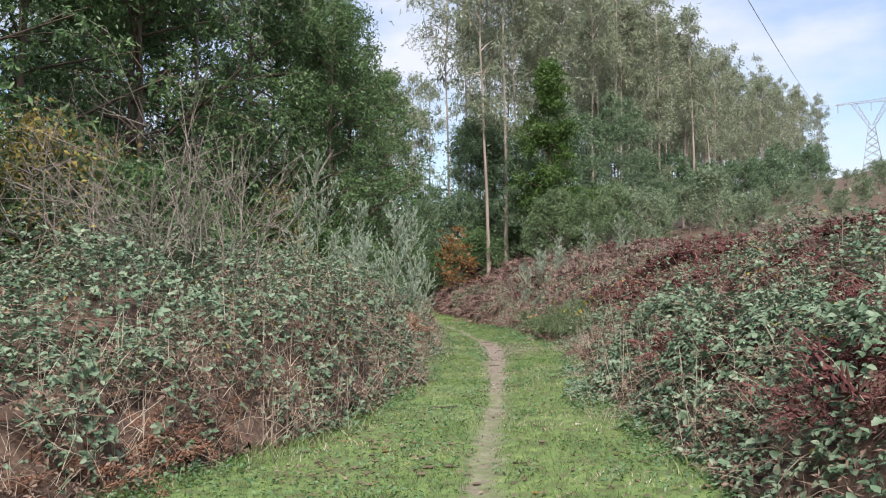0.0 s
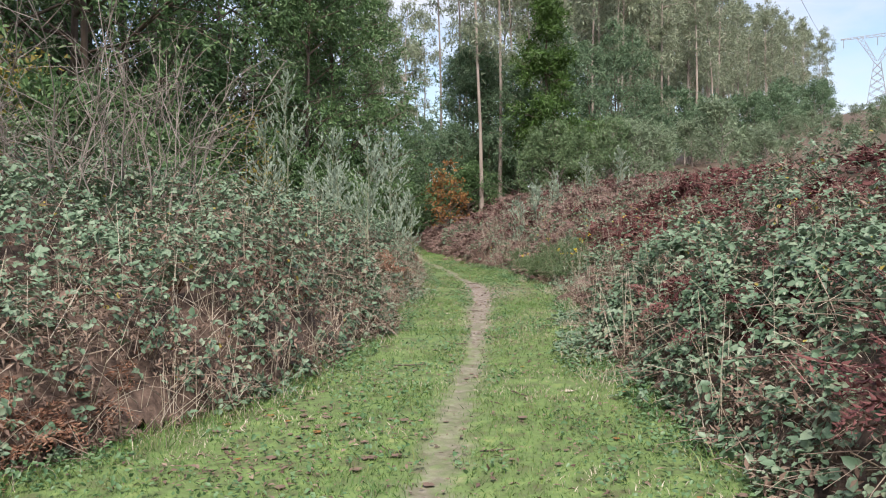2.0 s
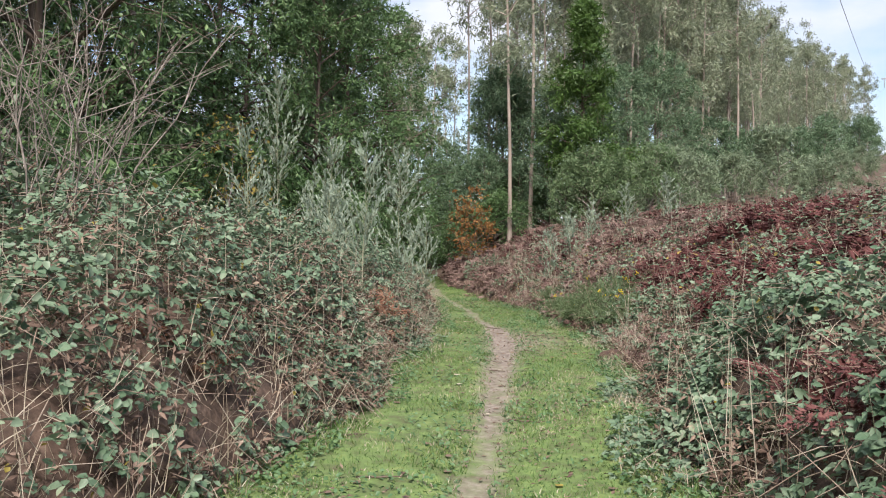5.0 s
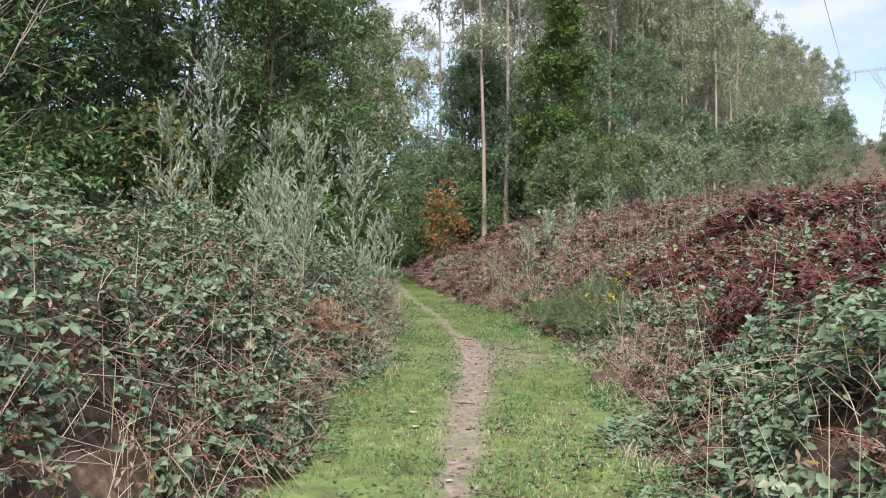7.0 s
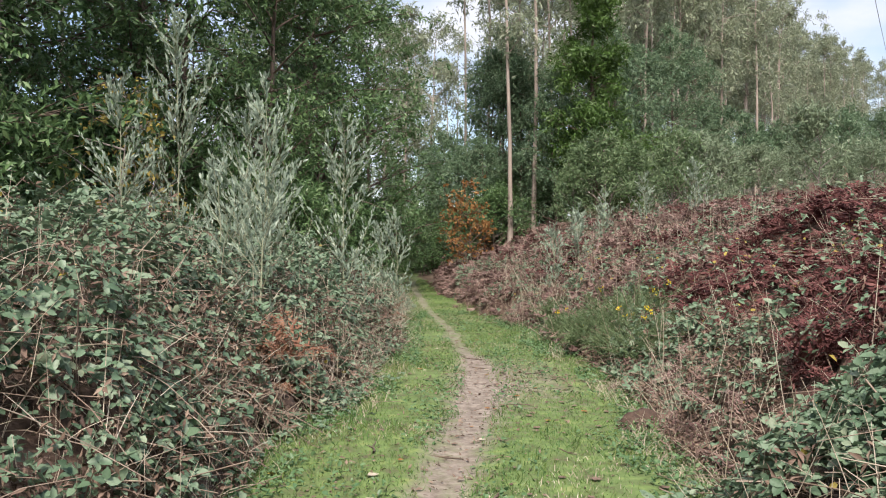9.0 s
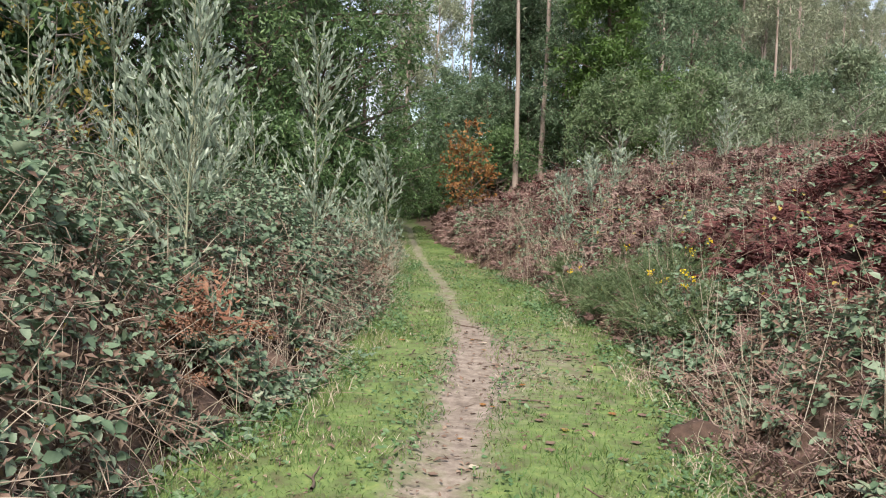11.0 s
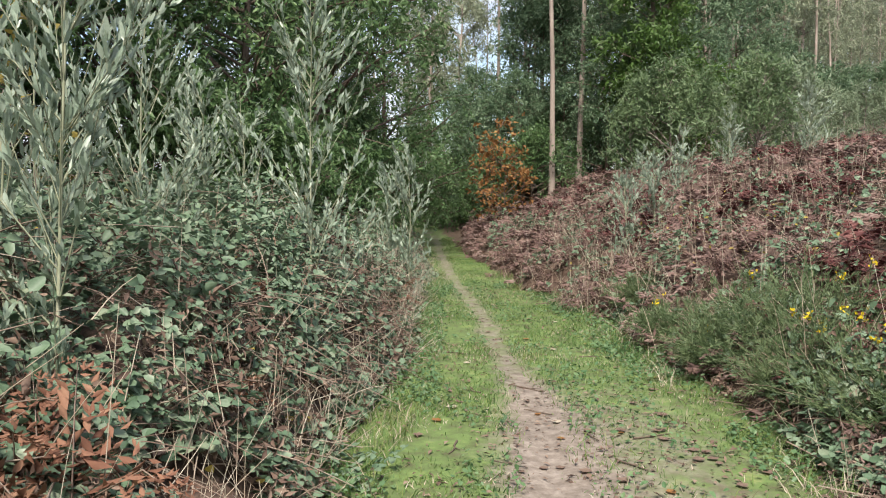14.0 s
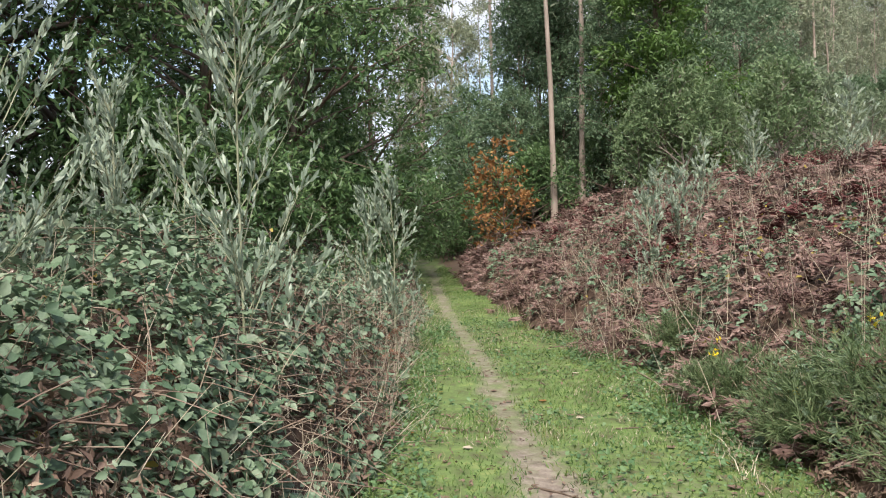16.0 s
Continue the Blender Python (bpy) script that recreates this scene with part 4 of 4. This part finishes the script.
# ---- broom with yellow flowers ----
def broom(height, spread_r, seed, n_flower):
    """A dense broom bush: hundreds of fine green rods fanning out, short side spines, yellow flowers."""
    global rng
    rng = np.random.default_rng(seed)
    ob = empty("broom_bush", "dark green broom bush with small yellow flowers", "bush", "broom bushes by the path")
    n = 340
    b = np.concatenate([rng.normal(0, 0.12 * spread_r, (n, 2)), np.zeros((n, 1))], 1)
    d = frond_dirs(n, 0.1, 1.6)
    ln = height * rng.uniform(0.35, 1.15, n) * np.sqrt(1 + (np.linalg.norm(d[:, :2], axis=1) * spread_r) ** 2)
    p = arcs(b, d, ln, rng.uniform(0.0, 0.3, n), 4)
    part("rodwork", fast_mesh("rodwork", *tubes(p, np.linspace(0.004, 0.0015, 4)[None].repeat(n, 0)), M_BROOM), ob, kind="stuff")
    j = rng.integers(0, n, 700)
    u = rng.uniform(0.3, 0.95, 700)
    st = b[j] + d[j] * (ln[j] * u)[:, None]
    st[:, 2] -= 0.15 * ln[j] * u ** 2
    d2 = unit(d[j] + rand_dirs(700) * 0.9)
    tw = arcs(st, d2, rng.uniform(0.12, 0.35, 700) * height, rng.uniform(-0.1, 0.3, 700), 3)
    part("twigwork", fast_mesh("twigwork", *tubes(tw, np.linspace(0.003, 0.0015, 3)[None].repeat(700, 0)), M_BROOM), ob, kind="stuff")
    b, d, ln = np.concatenate([b, st]), np.concatenate([d, d2]), np.concatenate([ln, np.full(700, 0.25 * height)])
    n = n + 700
    k = 16
    w = np.repeat(np.arange(n), k)
    u = rng.uniform(0.2, 1, n * k)
    pos = b[w] + d[w] * (ln[w] * u)[:, None]
    pos[:, 2] -= 0.15 * ln[w] * u ** 2
    sz = rng.uniform(0.04, 0.1, n * k)
    part("spinework", fast_mesh("spinework", *leaves(pos, d[w] + rand_dirs(n * k) * 0.7, rand_dirs(n * k), sz * 0.8, 0.007, ovate=False), M_BROOM), ob, kind="stuff")
    tips = np.argsort(-p[:, -1, 2] - 0.6 * rng.random(len(p)))[:n_flower]
    for i in tips:
        c = p[i, -1] - d[i] * rng.uniform(0.0, 0.15)
        q = 9
        pp = c + rng.normal(0, 0.016, (q, 3))
        fl = part("flower", fast_mesh("flower", *leaves(pp, rand_dirs(q) + np.array([0, 0, 0.5]), rand_dirs(q), rng.uniform(0.02, 0.032, q), 0.02), M_FLOWER), ob, "yellow flower cluster")
    return ob


for x, y, h, w, nf, sd in ((2.55, 18.4, 0.8, 0.75, 6, 1), (2.8, 19.4, 1.0, 0.8, 4, 2), (2.25, 19.8, 0.62, 0.65, 2, 3), (1.95, 23.0, 0.55, 0.7, 0, 4), (2.05, 21.0, 0.55, 0.7, 2, 5), (2.75, 17.5, 0.75, 0.7, 2, 6)):
    broom(h, w, 1100 + sd, nf).matrix_basis = pose(x, y, float(ground_z(x, y)), 0, 0, sd * 70)

# ---- grass ----


def grass(n, x0, x1, y0, y1, test, lo, hi, width, name, label, mat):
    xy = area_spots(n, x0, x1, y0, y1, test)
    n = len(xy)
    b = np.concatenate([xy, ground_z(xy[:, 0], xy[:, 1])[:, None] - 0.004], 1)
    h = rng.uniform(lo, hi, n)
    a = rng.uniform(0, 6.283, n)
    sd = np.stack([np.cos(a), np.sin(a), np.zeros(n)], -1) * (width * rng.uniform(0.6, 1.3, n))[:, None]
    bend = np.concatenate([rng.normal(0, 0.6, (n, 2)), np.ones((n, 1))], 1)
    mid = b + unit(bend) * (h * 0.55)[:, None]
    tip = mid + unit(bend * np.array([1.9, 1.9, 0.7])) * (h * 0.5)[:, None]
    v = np.stack([b - sd, b + sd, mid - sd * 0.7, mid + sd * 0.7, tip], 1).reshape(-1, 3)
    o = (np.arange(n) * 5)[:, None, None]
    f = (np.array([(0, 1, 3), (0, 3, 2), (2, 3, 4)])[None] + o).reshape(-1, 3)
    tagged(new(name, fast_mesh(name, v, f, mat)), label, "grass", kind="stuff")


def track(x, y):
    return np.abs(x - np.interp(y, Y_D, X_D)) / np.interp(y, [4, 11, 14, 17.5, 20, 30], [0.09, 0.1, 0.14, 0.19, 0.09, 0.12])


open_ground = lambda x, y: (left_d(x, y) < 0.15) & (right_d(x, y) < 0.15) & (track(x, y) + rng.normal(0, 0.35, len(x)) > 1.0) & (wavy(x, y, 3.0, 61) + rng.normal(0, 0.45, len(x)) > -0.6) & (rng.random(len(x)) > 0.65 * np.exp(-((x - 1.15) / 0.7) ** 2 - ((y - 17.4) / 1.9) ** 2))
rng = np.random.default_rng(41)
grass(52000, -2.6, 2.6, 3.5, 18, open_ground, 0.02, 0.055, 0.003, "short_grass", "short green grass on the path", M_GRASS)
grass(34000, -2.6, 2.6, 18, 44, open_ground, 0.02, 0.06, 0.0038, "short_grass", "short green grass on the path", M_GRASS)
tufts = lambda x, y: open_ground(x, y) & (wavy(x, y, 4.5, 66) > 0.35)
grass(9000, -2.4, 2.6, 4, 28, tufts, 0.05, 0.11, 0.0035, "grass_tufts", "scattered taller tufts of green grass", M_GRASS)
grass(9000, -2.4, 2.6, 4, 30, lambda x, y: open_ground(x, y) & (wavy(x, y, 2.2, 67) > 0.1), 0.02, 0.06, 0.003, "withered_grass", "withered yellow-brown grass patches on the path", M_STRAW)
fringe = lambda x, y: ((np.abs(left_d(x, y) + 0.05) < 0.3) | (np.abs(right_d(x, y) + 0.02) < 0.22)) & (wavy(x, y, 2.5, 62) > -0.2)
grass(15000, -2.9, 2.9, 4, 30, fringe, 0.06, 0.2, 0.0035, "long_grass", "longer green grass along the foot of the hedge", M_GRASS)
grass(4000, -2.9, 2.9, 4, 30, fringe, 0.05, 0.22, 0.003, "dry_grass", "yellowed dry grass along the foot of the bank", M_STRAW)

grass(4000, 0.8, 3.6, 8, 20, lambda x, y: (right_d(x, y) > -0.35) & (right_d(x, y) < 0.7) & (wavy(x, y, 2.8, 68) > -0.3), 0.06, 0.2, 0.0032, "bank_grass", "pale withered grass at the foot of the bank", M_STRAW)
# low weeds: small leaves just over the ground along both edges and scattered in the grass
def weeds(n, test, label):
    xy = area_spots(n, -2.8, 3.0, 4, 28, test)
    n = len(xy)
    p = np.concatenate([xy, (ground_z(xy[:, 0], xy[:, 1]) + rng.uniform(0.005, 0.09, n))[:, None]], 1)
    sz = rng.uniform(0.02, 0.05, n)
    tagged(new("low_weeds", fast_mesh("low_weeds", *leaves(p, rand_dirs(n, 0.5), rand_dirs(n) * 0.6 + np.array([0, 0, 1.0]), sz, sz * 0.65), M_WEED)), label, "weeds", kind="stuff")


weeds(16000, lambda x, y: (((left_d(x, y) > -0.4) & (left_d(x, y) < 0.2)) | ((right_d(x, y) > -0.45) & (right_d(x, y) < 0.2))) & (wavy(x, y, 3.0, 63) > -0.1), "low green weeds along the edges of the path")
weeds(7000, lambda x, y: (left_d(x, y) < 0) & (right_d(x, y) < 0) & (track(x, y) > 1) & (wavy(x, y, 4.0, 64) > 0.0), "small green weeds in the path's grass")

# bramble creeping out of the thickets over the grass
def creeping_bramble(n, side_d, x0, x1, y1, label):
    xy = area_spots(n, x0, x1, 3.5, y1, lambda x, y: (side_d(x, y) > -0.45) & (side_d(x, y) < 0.25) & (wavy(x, y, 2.4, 73) - 1.8 * np.maximum(0, -side_d(x, y)) + rng.normal(0, 0.35, len(x)) > -0.1))
    k = len(xy)
    p = np.concatenate([xy, (ground_z(xy[:, 0], xy[:, 1]) + rng.uniform(0.01, 0.14, k))[:, None]], 1)
    ax, nn = rand_dirs(k, 0.4), rand_dirs(k) * 0.5 + np.array([0, 0, 1.0])
    side = unit(np.cross(ax, nn))
    sz = rng.uniform(0.03, 0.075, k)
    sets = [leaves(p, ax * a + side * b + rng.normal(0, 0.15, (k, 3)), nn, sz * c, sz * c * 0.7) for a, b, c in ((1, 0, 1), (0.3, 0.95, 0.8), (0.3, -0.95, 0.8))]
    tagged(new("creeping_bramble", fast_mesh("creeping_bramble", *join(*sets), M_BRAMBLE)), label, "bramble", kind="stuff")


creeping_bramble(1500, right_d, 0.2, 2.6, 13, "low bramble runners spreading from the bank over the grass")
creeping_bramble(1800, left_d, -2.6, 0.2, 20, "low bramble runners spreading from the hedge over the grass")

# scraps of dead leaf and bark trodden into the grass
xy = area_spots(5200, -2.2, 2.4, 4, 27, lambda x, y: (left_d(x, y) < 0.1) & (right_d(x, y) < 0.1) & (wavy(x, y, 1.9, 74) + rng.normal(0, 0.5, len(x)) > 0.0))
xy = np.concatenate([xy, np.stack([rng.normal(-1.0, 0.4, 420), rng.normal(5.7, 0.25, 420)], -1), np.stack([rng.normal(1.35, 0.4, 420), rng.normal(17.0, 1.3, 420)], -1), np.stack([rng.normal(-0.35, 0.25, 150), rng.normal(14.2, 0.5, 150)], -1)])
k = len(xy)
p = np.concatenate([xy, (ground_z(xy[:, 0], xy[:, 1]) + rng.uniform(0.006, 0.03, k))[:, None]], 1)
sz = rng.uniform(0.015, 0.06, k)
tagged(new("leaf_litter", fast_mesh("leaf_litter", *leaves(p, rand_dirs(k, 0.25), rand_dirs(k) * 0.4 + np.array([0, 0, 1.0]), sz, sz * rng.uniform(0.2, 0.6, k), ovate=False), M_DEADLEAF)), "scraps of brown dead leaf scattered in the grass", "leaf litter", kind="stuff")

# single yellowed leaves in the brambles
for side_d, veg, x0, x1, lab in ((left_d, veg_left, -5, -0.4, "scattered yellow autumn leaves in the hedge"), (right_d, veg_right, 1, 6, "scattered yellow autumn leaves on the bank")):
    xy = area_spots(420, x0, x1, 4, 26, lambda x, y: (side_d(x, y) > 0.1) & (side_d(x, y) < 3))
    n = len(xy)
    p = np.concatenate([xy, (ground_z(xy[:, 0], xy[:, 1]) + veg(xy[:, 0], xy[:, 1]) * rng.uniform(0.7, 1.08, n) + 0.02)[:, None]], 1)
    sz = rng.uniform(0.03, 0.07, n)
    tagged(new("autumn_leaves", fast_mesh("autumn_leaves", *leaves(p, rand_dirs(n, 0.6), rand_dirs(n) * 0.7 + np.array([0, 0, 0.8]), sz, sz * 0.7), M_YELLOW)), lab, "leaves", kind="stuff")

# ---- fallen leaves and sticks ----


def fallen_leaf(mat, label, seed):
    r = np.random.default_rng(seed)
    n = 9
    u = np.linspace(0, 1, n)
    w = 0.4 * np.sin(np.pi * u ** 0.8) * (1 + 0.15 * r.normal(size=n))
    curl = 0.25 * (u - 0.5) ** 2
    v = np.concatenate([np.stack([u - 0.5, w, curl + 0.12 * np.abs(w)], -1), np.stack([u - 0.5, 0 * u, curl], -1), np.stack([u - 0.5, -w, curl + 0.16 * np.abs(w)], -1)]) * 0.09
    f = [(j * n + i, j * n + i + 1, (j + 1) * n + i + 1, (j + 1) * n + i) for j in range(2) for i in range(n - 1)]
    return tagged(new("fallen_leaf", fast_mesh("fallen_leaf", v, f, mat)), label, "leaf", "fallen leaves on the path")


def stick(length, seed):
    r = np.random.default_rng(seed)
    s = np.linspace(0, 1, 7)
    p = np.stack([s * length - length / 2, np.cumsum(r.normal(0, 0.03, 7)) * length, 0.008 + 0 * s + np.abs(r.normal(0, 0.004, 7))], -1)
    sets = [tubes(p[None], np.linspace(0.009, 0.004, 7)[None], 5)]
    q = np.stack([p[3], p[3] + np.array([0.12, 0.1, 0.01]) * length * 1.5])[None]
    sets.append(tubes(q, np.array([[0.005, 0.002]]), 4))
    return tagged(new("stick", fast_mesh("stick", *join(*sets), M_BARK)), "dark fallen twig lying on the path", "stick", "twigs on the path")


rng = np.random.default_rng(43)
fl = [fallen_leaf(M_DEADLEAF, "curled brown dead leaf on the grass", 1), fallen_leaf(M_DEADLEAF, "curled brown dead leaf on the grass", 2), fallen_leaf(M_ORANGE, "orange-brown fallen leaf on the grass", 3), fallen_leaf(M_STRAW, "pale bleached leaf on the track", 4), fallen_leaf(M_YELLOW, "yellow fallen leaf on the path", 5)]
for ob in fl[2:]:
    ob.location = (0, -3, 0)
path_spots = area_spots(170, -1.8, 2.2, 5, 30, lambda x, y: (left_d(x, y) < 0.1) & (right_d(x, y) < 0.1))
patch_spots = np.concatenate([np.stack([rng.normal(1.35, 0.45, 60), rng.normal(16.9, 1.6, 60)], -1), np.stack([rng.normal(-0.75, 0.3, 40), rng.normal(6.6, 0.6, 40)], -1)])
scatter([fl[0], fl[1], fl[0], fl[1], fl[2]], np.concatenate([path_spots[:140], patch_spots]), 0.45, 1.0, -0.012)
scatter([fl[3]], [(0.7, 18.15), (0.75, 14.2), (0.45, 11.3)] + list(path_spots[140:152]), 0.55, 1.05, -0.012)
scatter([fl[4]], path_spots[152:164], 0.4, 0.8, -0.012)
sticks = [stick(0.3, 50 + i) for i in range(3)]
scatter(sticks, [(0.59, 7.4), (0.84, 12.7), (1.06, 15.86), (0.45, 16.3), (1.1, 17.2), (0.9, 16.7), (-0.11, 23.1), (1.3, 17.8), (0.5, 19.1)] + list(area_spots(45, -1.2, 2.0, 6, 26, lambda x, y: (left_d(x, y) < 0) & (right_d(x, y) < 0))), 0.4, 1.1, 0.0)

# the dark tussock at the foot of the bank
v, f = sheet(np.linspace(-1, 1, 14), np.linspace(-1, 1, 14), lambda x, y: 0.13 * np.maximum(0, 1 - x ** 2 - y ** 2) ** 0.8 * (1 + 0.4 * wavy(x, y, 7, 71)) - 0.015)
v[:, :2] *= 0.24
tagged(new("earth_mound", fast_mesh("earth_mound", v, f, M_SOIL)), "small dark earth mound at the foot of the bank", "mound").matrix_basis = pose(2.1, 14.94, float(ground_z(2.1, 14.94)))

# ---- pylon and cable ----


def pylon():
    """A lattice mast: two leaning legs that meet at a waist, then a fork that carries the crossarm."""
    ob = empty("pylon", "grey steel lattice power pylon on the hill", "pylon")

    def bars(name, segs, r, label=""):
        a = np.array(segs, float)
        part(name, fast_mesh(name, *tubes(a, np.full(a.shape[:2], r), 4), M_STEEL), ob, label)

    def ladder(name, p0, p1, q0, q1, n, r):
        """Two chords and the zigzag between them."""
        p0, p1, q0, q1 = map(np.array, (p0, p1, q0, q1))
        a = [p0 + (p1 - p0) * i / n for i in range(n + 1)]
        b = [q0 + (q1 - q0) * i / n for i in range(n + 1)]
        segs = [(a[i], b[i + 1]) for i in range(n)] + [(b[i], a[i + 1]) for i in range(n)]
        bars(name, [(p0, p1), (q0, q1)] + segs, r)

    for dy in (-2.2, 2.2):
        ladder("body_face", (-3.6, dy, 0), (-1.1, dy * 0.3, 17), (3.6, dy, 0), (1.1, dy * 0.3, 17), 6, 0.09)
    for sx in (-1, 1):
        ladder("body_side", (sx * 3.6, -2.2, 0), (sx * 1.1, -0.66, 17), (sx * 3.6, 2.2, 0), (sx * 1.1, 0.66, 17), 5, 0.08)
        ladder("fork_arm", (sx * 1.1, 0, 17), (sx * 6.6, 0, 26), (sx * 0.2, 0, 17.5), (sx * 4.6, 0, 26), 5, 0.09)
    ladder("crossarm", (-12, 0, 26), (12, 0, 26), (-12, 0, 26.4), (12, 0, 27.6), 12, 0.09)
    for x in (-11, 0, 11):
        bars("insulator", [((x, 0, 26), (x, 0, 23))], 0.14, "dark insulator string")
    return ob


PX, PY = 150.0, 300.0
pz = float(ground_z(PX, PY))
pylon().matrix_basis = pose(PX, PY, pz, 0, 0, -25)


def cable(a, b, sag):
    s = np.linspace(0, 1, 40)[:, None]
    p = np.array(a) + (np.array(b) - np.array(a)) * s
    p[:, 2] -= sag * 4 * (s * (1 - s))[:, 0]
    tagged(new("power_cable", fast_mesh("power_cable", *tubes(p[None], np.full((1, 40), 0.022), 5), M_CABLE)), "thin dark overhead power cable", "cable", "cables of the pylon")


cable((PX - 10, PY + 4.6, pz + 23), (-14.6, -20, 10.5), 6)
